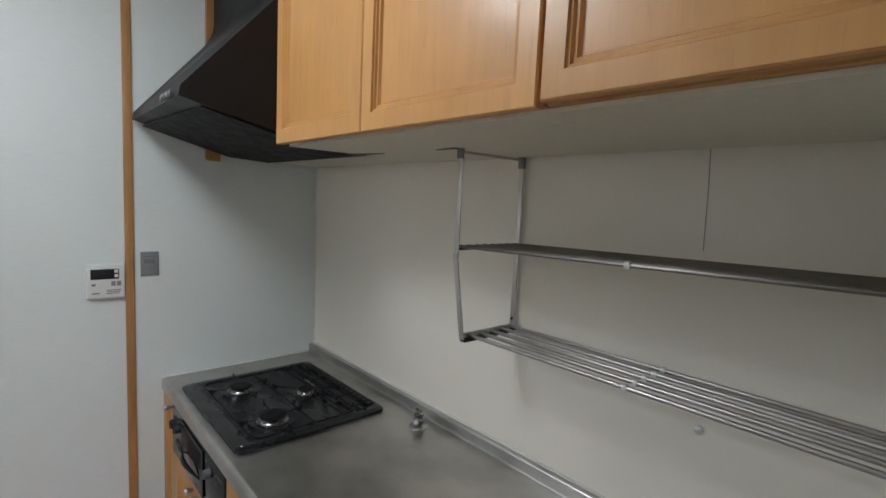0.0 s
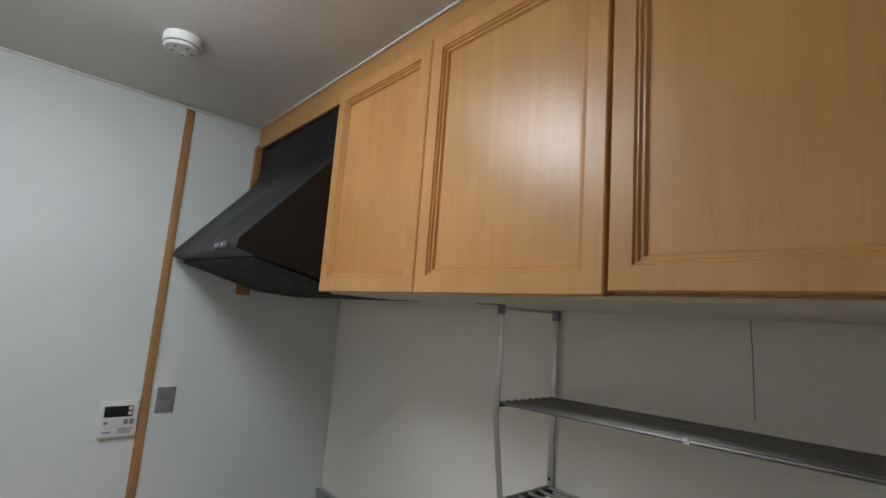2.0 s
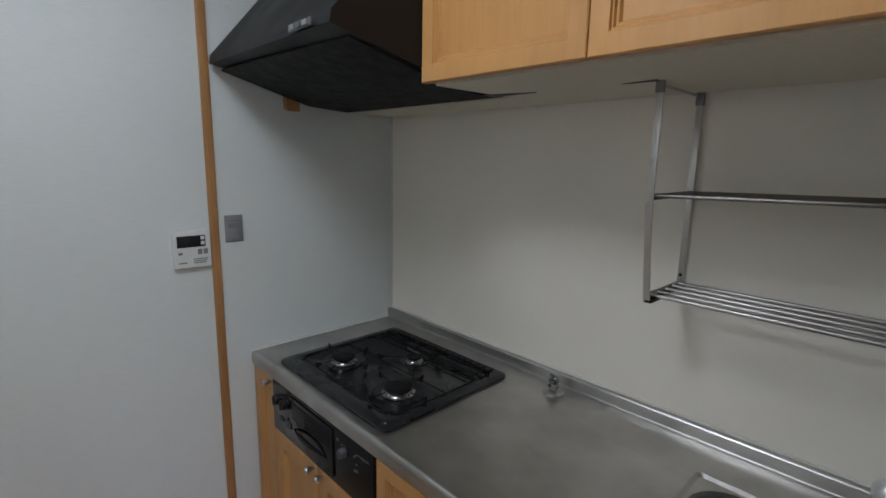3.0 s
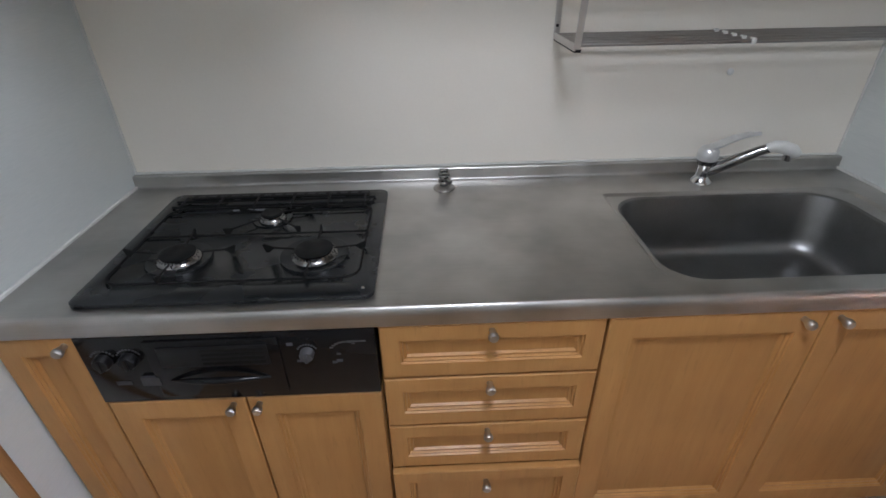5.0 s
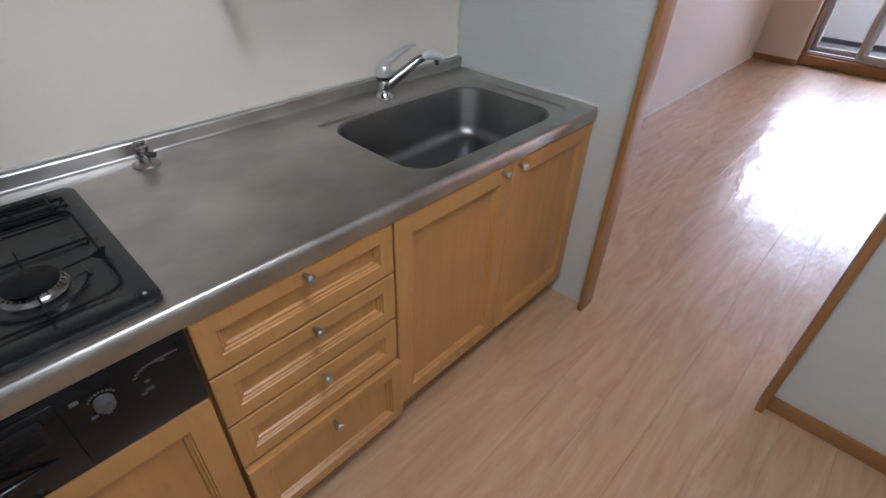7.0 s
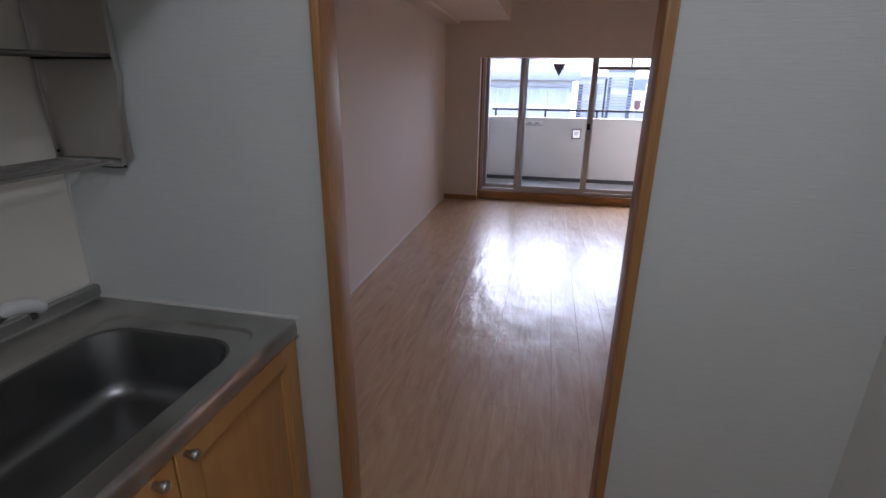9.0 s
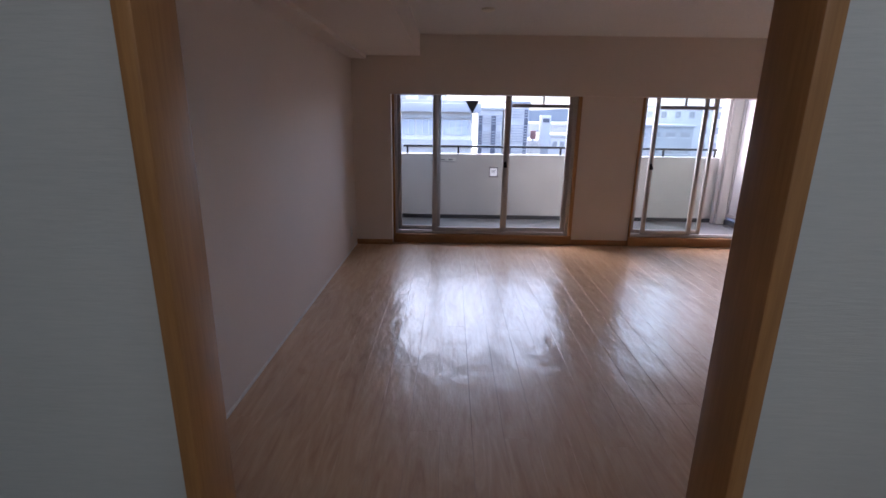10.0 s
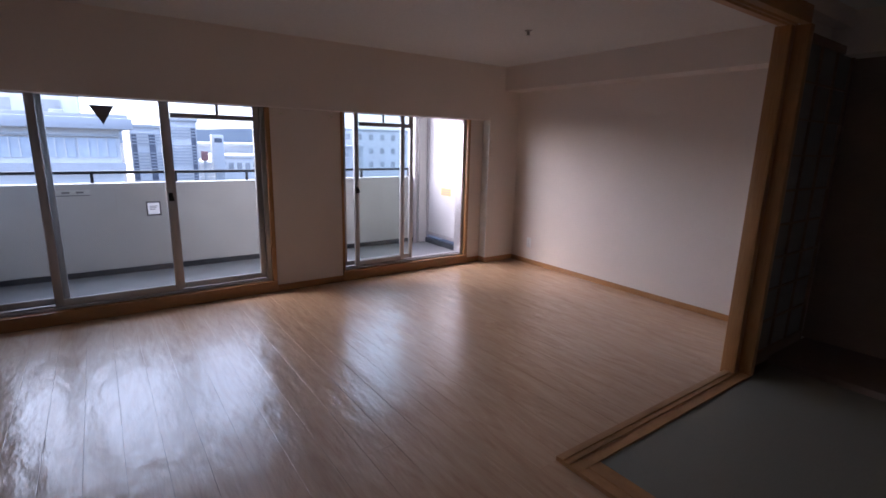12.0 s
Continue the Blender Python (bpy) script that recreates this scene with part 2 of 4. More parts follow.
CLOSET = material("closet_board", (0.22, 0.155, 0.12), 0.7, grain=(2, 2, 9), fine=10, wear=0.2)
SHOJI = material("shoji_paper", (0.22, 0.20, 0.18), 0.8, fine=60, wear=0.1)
OLDWOOD = material("dark_lattice", (0.20, 0.115, 0.07), 0.6, grain=(20, 20, 2), fine=10, wear=0.2)
CONCRETE = material("balcony_paint", (0.66, 0.65, 0.63), 0.8, fine=90, bump=0.3, wear=0.10, wear_scale=2.5)
BOARD = material("partition_board", (0.46, 0.455, 0.46), 0.55, fine=60, bump=0.1, wear=0.1, wear_scale=2.5)
BALC_FLOOR = material("balcony_sheet", (0.26, 0.265, 0.28), 0.6, fine=60, bump=0.1, wear=0.2)
GUTTER = material("gutter_paint", (0.06, 0.065, 0.075), 0.5, fine=50, wear=0.25)
RAIL = material("rail_paint", (0.02, 0.02, 0.022), 0.45, fine=50, wear=0.15)
GLASS = glass("window_glass")


def thin_paper(name):
    m = bpy.data.materials.new(name)
    m.use_nodes = True
    n, l = m.node_tree.nodes, m.node_tree.links
    n.remove(n["Principled BSDF"])
    mixer, d, t = n.new("ShaderNodeMixShader"), n.new("ShaderNodeBsdfDiffuse"), n.new("ShaderNodeBsdfTranslucent")
    for q in (d, t):
        q.inputs["Color"].default_value = (0.85, 0.85, 0.85, 1)
    mixer.inputs["Fac"].default_value = 0.6
    l.new(d.outputs[0], mixer.inputs[1])
    l.new(t.outputs[0], mixer.inputs[2])
    l.new(mixer.outputs[0], n["Material Output"].inputs["Surface"])
    return m


THIN = thin_paper("thin_notice_paper")
FAR_WHITE = material("far_white_wall", (0.90, 0.85, 0.79), 0.8, fine=2, wear=0.08, wear_scale=0.3)
FAR_BLUE = material("far_blue_wall", (0.66, 0.64, 0.635), 0.8, fine=2, wear=0.1, wear_scale=0.3)
FAR_GREY = material("far_grey_wall", (0.60, 0.58, 0.55), 0.8, fine=2, wear=0.1, wear_scale=0.3)
FAR_GLASS = material("far_window", (0.54, 0.52, 0.49), 0.25, fine=2, wear=0.2, wear_scale=0.5)
FAR_PALE_GLASS = material("far_pale_window", (0.74, 0.76, 0.78), 0.25, fine=2, wear=0.12, wear_scale=0.5)
FAR_DARK_GLASS = material("far_dark_window", (0.20, 0.20, 0.23), 0.3, fine=2, wear=0.2, wear_scale=0.5)
FAR_FIN = material("far_fins", (0.66, 0.64, 0.63), 0.8, fine=2, wear=0.1, wear_scale=0.3)
FAR_PALE = material("far_pale_wall", (0.84, 0.80, 0.75), 0.8, fine=2, wear=0.08, wear_scale=0.3)
ASPHALT = material("asphalt", (0.07, 0.07, 0.07), 0.9, fine=2, wear=0.2, wear_scale=0.1)
# pale blue-grey: the haze in front of the hills is painted in
HILL = material("far_hills", (0.42, 0.45, 0.48), 0.95, fine=0.3, wear=0.2, wear_scale=0.02)
RED = material("sign_red", (0.45, 0.20, 0.17), 0.5, fine=10)
YELLOW = material("label_yellow", (0.62, 0.42, 0.14), 0.6, fine=30)
DIFFUSER = glow("lamp_diffuser", (0.95, 1.0, 0.97), KITCHEN_LAMP)


# ---- mesh helpers ----
def bx(bm, x0, x1, y0, y1, z0, z1, bevel=0.0, seg=2):
    vs = [bm.verts.new((x, y, z)) for z in (z0, z1) for y in (y0, y1) for x in (x0, x1)]
    fs = [bm.faces.new([vs[i] for i in q]) for q in
          ((0, 2, 3, 1), (4, 5, 7, 6), (0, 1, 5, 4), (2, 6, 7, 3), (0, 4, 6, 2), (1, 3, 7, 5))]
    if bevel:
        es = list({e for f in fs for e in f.edges})
        bmesh.ops.bevel(bm, geom=es, offset=bevel, segments=seg, profile=0.5, affect="EDGES")
    return bm


def box(x0, x1, y0, y1, z0, z1, bevel=0.0, seg=2):
    return bx(bmesh.new(), x0, x1, y0, y1, z0, z1, bevel, seg)


def sweep(bm, pts, r, seg=10, cap=True, flat=1.0):
    """A round bar through pts; r may be a list. flat squashes it across."""
    pts = [Vector(p) for p in pts]
    rs = r if isinstance(r, (list, tuple)) else [r] * len(pts)
    rings = []
    ref = None
    for i, p in enumerate(pts):
        d = (pts[min(i + 1, len(pts) - 1)] - pts[max(i - 1, 0)]).normalized()
        if ref is None:
            ref = Vector((0, 0, 1)) if abs(d.z) < 0.9 else Vector((0, 1, 0))
        u = (ref - d * ref.dot(d)).normalized()
        v = d.cross(u)
        ref = u
        rings.append([bm.verts.new(p + u * math.cos(2 * math.pi * k / seg) * rs[i] * flat + v * math.sin(2 * math.pi * k / seg) * rs[i])
                      for k in range(seg)])
    for a, b in zip(rings, rings[1:]):
        for k in range(seg):
            bm.faces.new((a[k], a[(k + 1) % seg], b[(k + 1) % seg], b[k]))
    if cap:
        bm.faces.new(rings[0][::-1])
        bm.faces.new(rings[-1])
    return bm


def lathe(bm, profile, origin, axis="z", seg=24):
    """Turns (radius, height) pairs about an axis through origin."""
    o = Vector(origin)
    rings = []
    for r, h in profile:
        ring = []
        for k in range(seg):
            c, s = math.cos(2 * math.pi * k / seg) * r, math.sin(2 * math.pi * k / seg) * r
            ring.append(bm.verts.new(o + {"z": Vector((c, s, h)), "y": Vector((c, h, -s)), "x": Vector((h, c, s))}[axis]))
        rings.append(ring)
    for a, b in zip(rings, rings[1:]):
        for k in range(seg):
            bm.faces.new((a[k], a[(k + 1) % seg], b[(k + 1) % seg], b[k]))
    if profile[0][0] > 1e-6:
        bm.faces.new(rings[0][::-1])
    if profile[-1][0] > 1e-6:
        bm.faces.new(rings[-1])
    return bm


def rounded(x0, x1, y0, y1, r, n=6):
    """The outline of a rectangle with round corners, counter-clockwise."""
    out = []
    for cx, cy, a in ((x1 - r, y0 + r, -90), (x1 - r, y1 - r, 0), (x0 + r, y1 - r, 90), (x0 + r, y0 + r, 180)):
        out += [(cx + r * math.cos(radians(a + 90 * k / n)), cy + r * math.sin(radians(a + 90 * k / n))) for k in range(n + 1)]
    return out


def cornered(x0, x1, y0, y1, radii, n=6):
    """As rounded(), with radii for front right, back right, back left and front left."""
    out = []
    for sx, sy, a, q in ((1, 0, -90, radii[0]), (1, 1, 0, radii[1]), (0, 1, 90, radii[2]), (0, 0, 180, radii[3])):
        cx, cy = (x1 - q if sx else x0 + q), (y1 - q if sy else y0 + q)
        out += [(cx + q * math.cos(radians(a + 90 * k / n)), cy + q * math.sin(radians(a + 90 * k / n))) for k in range(n + 1)]
    return out


def loft(bm, outlines, cap_first=False, cap_last=True):
    """Joins outlines of (x, y, z) points, all with as many points."""
    rings = [[bm.verts.new(p) for p in o] for o in outlines]
    for a, b in zip(rings, rings[1:]):
        for k in range(len(a)):
            bm.faces.new((a[k], a[(k + 1) % len(a)], b[(k + 1) % len(a)], b[k]))
    if cap_first:
        bm.faces.new(rings[0][::-1])
    if cap_last:
        bm.faces.new(rings[-1])
    return bm


def prism(bm, outline, axis, a, b):
    """Extrudes a 2D outline along an axis from a to b."""
    def put(p, h):
        return {"x": (h, p[0], p[1]), "y": (p[0], h, p[1]), "z": (p[0], p[1], h)}[axis]
    return loft(bm, [[put(p, a) for p in outline], [put(p, b) for p in outline]], True, True)


def finish(name, bm, mat, smooth=38):
    if name == "deck":
        smooth = 0
    else:
        bmesh.ops.recalc_face_normals(bm, faces=bm.faces)
    me = bpy.data.meshes.new(name)
    bm.to_mesh(me)
    bm.free()
    me.materials.append(mat)
    if smooth:
        me.polygons.foreach_set("use_smooth", [True] * len(me.polygons))
        me.set_sharp_from_angle(angle=radians(smooth))
    return new(name, me)


def part(name, bm, mat, parent, label=""):
    ob = finish(name, bm, mat)
    ob.parent = parent
    ob.matrix_parent_inverse = parent.matrix_world.inverted()
    if label:
        tagged(ob, label)
    return ob


def thing(name, at, label, category, group="", kind=""):
    ob = new(name)
    ob.empty_display_size = 0.1
    ob.matrix_world = Matrix.Translation(at)
    bpy.context.view_layer.update()
    return tagged(ob, label, category, group, kind)


def structure(name, bm, mat, label=""):
    return tagged(finish(name, bm, mat), label, "", "", "structure")


# ---- the shell ----
KC, LC = 2.336, 2.29          # ceilings of kitchen and living room
YL, YR = 0.016, -5.445        # side walls of the living room
XF, XW = 7.028, 7.15          # front plane of the window wall, plane of the windows
HEAD = 1.69
DY0, DY1 = -0.767, -1.419     # the doorway
DO0, DO1 = DY0 + 0.021, DY1 - 0.022
structure("wall_north", box(-0.12, 7.30, YL, 0.14, 0, 2.5), LIVING, "pale pinkish textured wallpaper on a long plain wall")
structure("kitchen_wall_panel", box(0, 2.1, 0.0, YL - 0.001, 0, KC), SPLASH, "smooth cream kitchen panel behind the worktop")
structure("wall_west", box(-0.12, 0, -2.05, YL, 0, 2.5), PAPER, "white wallpaper beside the range hood")
structure("wall_kitchen_south", box(0, 2.132, -2.05, -1.93, 0, 2.5), PAPER, "white wallpaper with fine horizontal relief")
bm = box(2.1, 2.132, DO0, -0.0005, 0, KC)
bx(bm, 2.1, 2.132, -1.93, DO1, 0, KC)
bx(bm, 2.1, 2.132, DO1, DO0, 2.052, KC)
structure("wall_kitchen_east", bm, PAPER, "white wallpapered partition with a doorway")
structure("ceiling", box(-0.12, 2.132, -2.05, YL, KC, 2.5), CEIL, "pale flat kitchen ceiling")
structure("ceiling_living", box(2.132, 7.30, -5.56, YL, LC, 2.5), CEIL, "pale flat living room ceiling")
structure("wall_south", box(2.1, 7.30, -5.56, YR, 0, 2.5), LIVING, "pale wallpaper on the far side wall")
structure("wall_tatami_west", box(2.1, 2.22, YR, -2.05, 0, LC), LIVING, "plain wall closing the tatami room")
bm = box(XF, 7.32, YR, YL, HEAD, LC)
bx(bm, XF, 7.32, -0.402, YL, 0, HEAD)
bx(bm, XF, 7.32, YR, -4.995, 0, HEAD)
bx(bm, XW, 7.32, -3.19, -2.52, 0, HEAD)
bx(bm, XW, 7.32, -4.995, -4.80, 0, HEAD)
structure("wall_east", bm, LIVING, "window wall with a deep header and two piers")
structure("beam", box(2.132, XF, -0.725, YL, 2.076, LC), LIVING, "boxed-in ceiling beam along the wall")
structure("beam_step", box(2.132, XF, -0.15, YL - 0.001, 2.045, 2.076), LIVING, "shallow step under the boxed beam")
structure("beam_south", box(2.22, XF, YR, -5.20, 2.03, LC), LIVING, "boxed-in ceiling beam along the side wall")

# added white strips that imitate daylight falling on the window reveals
structure("trim_lit_reveal_left", box(XF + 0.002, XW - 0.013, -0.405, -0.4022, 0.062, HEAD - 0.001), CAULK, "white strip standing in for bright daylight on the window reveal")
structure("trim_lit_reveal_right", box(XF + 0.002, XW - 0.002, -4.9948, -4.992, 0.062, HEAD - 0.001), CAULK, "white strip standing in for bright daylight on the window reveal")

# skirting and corner beads
structure("baseboard_kitchen_south", box(0, 2.1, -1.93, -1.921, 0, 0.06, 0.002), TRIM_SIDE, "brown wooden skirting board")
structure("baseboard_kitchen_east", box(2.091, 2.1, -1.921, DO1 - 0.001, 0, 0.06, 0.002), TRIM_SIDE, "brown wooden skirting board")
structure("baseboard_north", box(2.15, XF, YL - 0.006, YL, 0, 0.022, 0.002), CAULK, "thin pale strip at the foot of the wall")
structure("baseboard_south", box(3.98, XF, YR, YR + 0.009, 0, 0.055, 0.002), TRIM_SIDE, "brown wooden skirting board")
bm = box(XF - 0.009, XF, -0.408, YL - 0.006, 0, 0.06, 0.002)
bx(bm, XF - 0.009, XF, YR + 0.009, -4.99, 0, 0.06, 0.002)
bx(bm, XF, XW, -4.995, -4.987, 0, 0.06, 0.001)
bx(bm, XW - 0.009, XW, -3.19, -2.52, 0, 0.06, 0.002)
bx(bm, XW - 0.009, XW, -4.987, -4.80, 0, 0.06, 0.002)
structure("baseboard_east", bm, TRIM_SIDE, "brown wooden skirting round the window piers")
bm = box(0.0005, 0.006, -0.006, -0.0005, 0.836, KC, 0.001)
bx(bm, 2.094, 2.0995, -0.006, -0.0005, 0.836, 1.66, 0.001)
structure("trim_corner_bead", bm, CAULK, "white bead in the kitchen corners")
structure("trim_ceiling_bead", box(0.0005, 0.010, -1.92, -0.55, KC - 0.008, KC - 0.0005, 0.002), CAULK, "white bead under the ceiling")
structure("trim_wall_strip", box(0.0005, 0.007, -0.745, -0.716, 0, KC - 0.01, 0.0015), TRIM_WOOD, "narrow brown wooden wall strip")

# doorway casing
casing = thing("door_frame", (2.16, -1.07, 0), "brown wooden casing of an open doorway", "door frame", kind="structure")
part("jamb", box(2.058, 2.142, DY0, DO0, 0, 2.03, 0.003), TRIM_WOOD, casing)
part("jamb", box(2.058, 2.142, DO1, DY1, 0, 2.03, 0.003), TRIM_WOOD, casing)
part("lintel", box(2.058, 2.142, DO1, DO0, 2.03, 2.052, 0.003), TRIM_SIDE, casing)

# ---- windows ----
def sash(win, y0, y1, x, z0, z1, stile, rail=0.05, transom=None):
    """A sliding aluminium sash from y0 (north) to y1 with its pane."""
    bm = box(x - 0.015, x + 0.015, y0 - stile, y0, z0, z1, 0.003)
    bx(bm, x - 0.015, x + 0.015, y1, y1 + stile, z0, z1, 0.003)
    bx(bm, x - 0.013, x + 0.013, y1 + stile, y0 - stile, z0, z0 + rail, 0.002)
    bx(bm, x - 0.013, x + 0.013, y1 + stile, y0 - stile, z1 - 0.04, z1, 0.002)
    s = part("sash", bm, ALU, win)
    pane = part("glass_pane", box(x - 0.002, x + 0.002, y1 + stile, y0 - stile, z0 + rail, z1 - 0.04), GLASS, s, "clear window glass")
    pane.visible_shadow = False
    if transom:
        ty0, ty1 = transom
        tb = box(x - 0.030, x - 0.016, ty1, ty0, 1.566, 1.606, 0.002)
        part("transom_bar", tb, ALU, s, "dark crossbar near the top of the sash")
        mid = (ty0 + ty1) / 2 - 0.03
        part("transom_post", box(x - 0.028, x - 0.017, mid - 0.011, mid + 0.011, 1.606, z1, 0.001), ALU, s)
    return s


def crescent_lock(parent, y, z, x):
    bm = box(x - 0.022, x - 0.0155, y - 0.016, y + 0.016, z - 0.035, z + 0.035, 0.003)
    sweep(bm, [(x - 0.030, y, z + 0.02), (x - 0.038, y - 0.012, z + 0.0), (x - 0.034, y - 0.018, z - 0.03)], 0.006, 8)
    part("crescent_lock", bm, DARK, parent, "dark crescent window latch")


Z0, Z1 = 0.115, 1.80
for name, y0, y1 in (("window_1", -0.404, -2.52), ("window_2", -3.19, -4.80)):
    win = thing(name, (XW, (y0 + y1) / 2, 0), "aluminium sliding balcony window in a wooden frame", "window", kind="structure")
    part("sill", box(XW - 0.02, XW + 0.17, y1, y0, 0, 0.10, 0.004), TRIM_SIDE, win, "brown wooden threshold below the window")
    part("side_casing", box(XW - 0.012, XW + 0.03, y0 - 0.025, y0, 0.10, HEAD - 0.001, 0.003), TRIM_WOOD, win, "brown wooden casing")
    part("side_casing", box(XW - 0.012, XW + 0.03, y1, y1 + 0.040, 0.10, HEAD - 0.001, 0.003), TRIM_WOOD, win, "brown wooden casing")
    fr = box(XW + 0.031, XW + 0.16, y0 - 0.045, y0, 0.1, Z1, 0.003)
    bx(fr, XW + 0.031, XW + 0.16, y1, y1 + 0.075, 0.1, Z1, 0.003)
    bx(fr, XW + 0.031, XW + 0.16, y1 + 0.075, y0 - 0.045, 0.1, 0.118, 0.002)
    part("window_frame", fr, ALU, win, "grey aluminium outer frame")
    part("window_track", box(XW + 0.06, XW + 0.07, y1 + 0.08, y0 - 0.05, 0.118, 0.128, 0.001), ALU, win)
    if name == "window_1":
        sash(win, -0.450, -0.955, XW + 0.115, 0.13, Z1, 0.045)
        s2 = sash(win, -0.862, -1.730, XW + 0.05, 0.13, Z1, 0.055)
        s3 = sash(win, -1.700, -2.445, XW + 0.085, 0.13, Z1, 0.05, transom=(-1.752, -2.40))
        crescent_lock(s2, -1.702, 0.93, XW + 0.05)
        bm = bmesh.new()
        xx = XW + 0.044
        prism(bm, [(-1.225, 1.632), (-1.382, 1.632), (-1.305, 1.494)], "x", xx - 0.001, xx + 0.002)
        part("triangle_mark", bm, GREYPRINT, s2, "dark inverted triangle sticker on the glass")
        nb = box(xx - 0.001, xx + 0.001, -1.624, -1.613, 0.783, 0.900)
        bx(nb, xx - 0.001, xx + 0.001, -1.532, -1.521, 0.783, 0.900)
        bx(nb, xx - 0.001, xx + 0.001, -1.613, -1.532, 0.783, 0.796)
        bx(nb, xx - 0.001, xx + 0.001, -1.613, -1.532, 0.888, 0.900)
        part("notice_border", nb, GREYPRINT, s2, "dark border of a small notice")
        part("notice", box(xx - 0.0022, xx - 0.0012, -1.614, -1.531, 0.796, 0.888), THIN, s2, "small white notice stuck to the glass")
        bars = bmesh.new()
        for k in range(3):
            bx(bars, xx - 0.0045, xx - 0.0032, -1.600 + 0.008 * k, -1.545, 0.858 - 0.013 * k, 0.863 - 0.013 * k)
        part("notice_print", bars, GREYPRINT, s2)
    else:
        s1 = sash(win, -3.352, -3.940, XW + 0.05, 0.13, Z1, 0.048, transom=(-3.402, -3.890))
        crescent_lock(s1, -3.376, 0.93, XW + 0.05)
        sash(win, -3.236, -4.075, XW + 0.095, 0.13, Z1, 0.040, transom=(-3.945, -4.034))

# ---- kitchen: worktop and base units ----
TOP, LIP, FACE = 0.80, -0.632, -0.628
worktop = thing("worktop", (1.05, -0.31, 0.755), "brushed stainless steel worktop with a low upstand", "worktop")
SX0, SX1, SY0, SY1 = 1.352, 1.968, -0.562, -0.172     # bowl opening
bm = bmesh.new()
RIM = cornered(1.340, 2.014, SY0 - 0.010, -0.162, (0.05, 0.05, 0.010, 0.05))
OUT = cornered(1.332, 2.022, SY0 - 0.016, -0.154, (0.052, 0.052, 0.012, 0.052))
# deck around the sink: four fields and a ring that meets the round outline
fx0, fx1, fy0, fy1 = 1.320, 2.034, SY0 - 0.028, -0.142
sq = []
for x, y in OUT:
    cx, cy = (SX0 + SX1) / 2, (SY0 + SY1) / 2
    dx, dy = x - cx, y - cy
    k = min((fx1 - cx) / abs(dx) if abs(dx) > 1e-9 else 9, (fy1 - cy) / abs(dy) if abs(dy) > 1e-9 else 9)
    sq.append((min(max(cx + dx * k, fx0), fx1), min(max(cy + dy * k, fy0), fy1)))
for cx, cy in ((fx0, fy0), (fx1, fy0), (fx1, fy1), (fx0, fy1)):
    k = min(range(len(sq)), key=lambda j: (sq[j][0] - cx) ** 2 + (sq[j][1] - cy) ** 2)
    sq[k] = (cx, cy)
loft(bm, [[(x, y, TOP) for x, y in sq], [(x, y, TOP) for x, y in OUT], [(x, y, TOP - 0.0065) for x, y in RIM]], False, False)
LEDGE = rounded(SX0 - 0.004, SX1 + 0.004, SY0 - 0.004, SY1 + 0.004, 0.09, 6)
loft(bm, [[(x, y, TOP - 0.0065) for x, y in RIM], [(x, y, TOP - 0.0075) for x, y in LEDGE]], False, False)
for q in ((0.001, fx0, LIP + 0.012, -0.012), (fx1, 2.099, LIP + 0.012, -0.012), (fx0, fx1, LIP + 0.012, fy0), (fx0, fx1, fy1, -0.012)):
    f = [bm.verts.new(p) for p in ((q[0], q[2], TOP), (q[1], q[2], TOP), (q[1], q[3], TOP), (q[0], q[3], TOP))]
    bm.faces.new(f)
bmesh.ops.remove_doubles(bm, verts=bm.verts, dist=0.0002)
for f in bm.faces:
    f.normal_update()
    if f.normal.z < 0:
        f.normal_flip()
part("deck", bm, STEEL, worktop, "brushed steel work surface with faint stains")
edge = [(LIP + 0.012, TOP), (LIP + 0.0085, TOP - 0.0008), (LIP + 0.0055, TOP - 0.003), (LIP + 0.003, TOP - 0.0065), (LIP + 0.0012, TOP - 0.011), (LIP + 0.0003, TOP - 0.017), (LIP, TOP - 0.024), (LIP, 0.757), (LIP + 0.003, 0.755),
        (LIP + 0.016, 0.755), (LIP + 0.016, TOP - 0.004), (LIP + 0.012, TOP - 0.003)]
part("front_edge", prism(bmesh.new(), edge, "x", 0.001, 2.099), STEEL, worktop, "rounded polished front edge")
up = [(-0.033 + 0.008 * math.sin(radians(a)), TOP + 0.0085 - 0.008 * math.cos(radians(a))) for a in range(0, 81, 10)]
up += [(-0.0245, TOP + 0.0335), (-0.0220, TOP + 0.0365), (-0.001, TOP + 0.037), (-0.001, TOP - 0.004), (-0.033, TOP - 0.004)]
part("upstand", prism(bmesh.new(), up, "x", 0.001, 2.099), STEEL, worktop, "low steel upstand against the wall")
bm = box(0.001, 2.099, -0.009, -0.0008, TOP + 0.0372, TOP + 0.042, 0.001)
bx(bm, 0.001, 0.008, LIP, -0.02, TOP, TOP + 0.007, 0.001)
bx(bm, 2.092, 2.099, LIP, -0.02, TOP, TOP + 0.007, 0.001)
bx(bm, 2.094, 2.0995, LIP - 0.003, LIP + 0.004, 0.752, TOP + 0.005, 0.001)
part("sealant_bead", bm, CAULK, worktop, "white sealant along the walls")
part("drain_slot", box(2.045, 2.075, -0.0175, -0.0155, TOP + 0.020, TOP + 0.027), DARK, worktop)

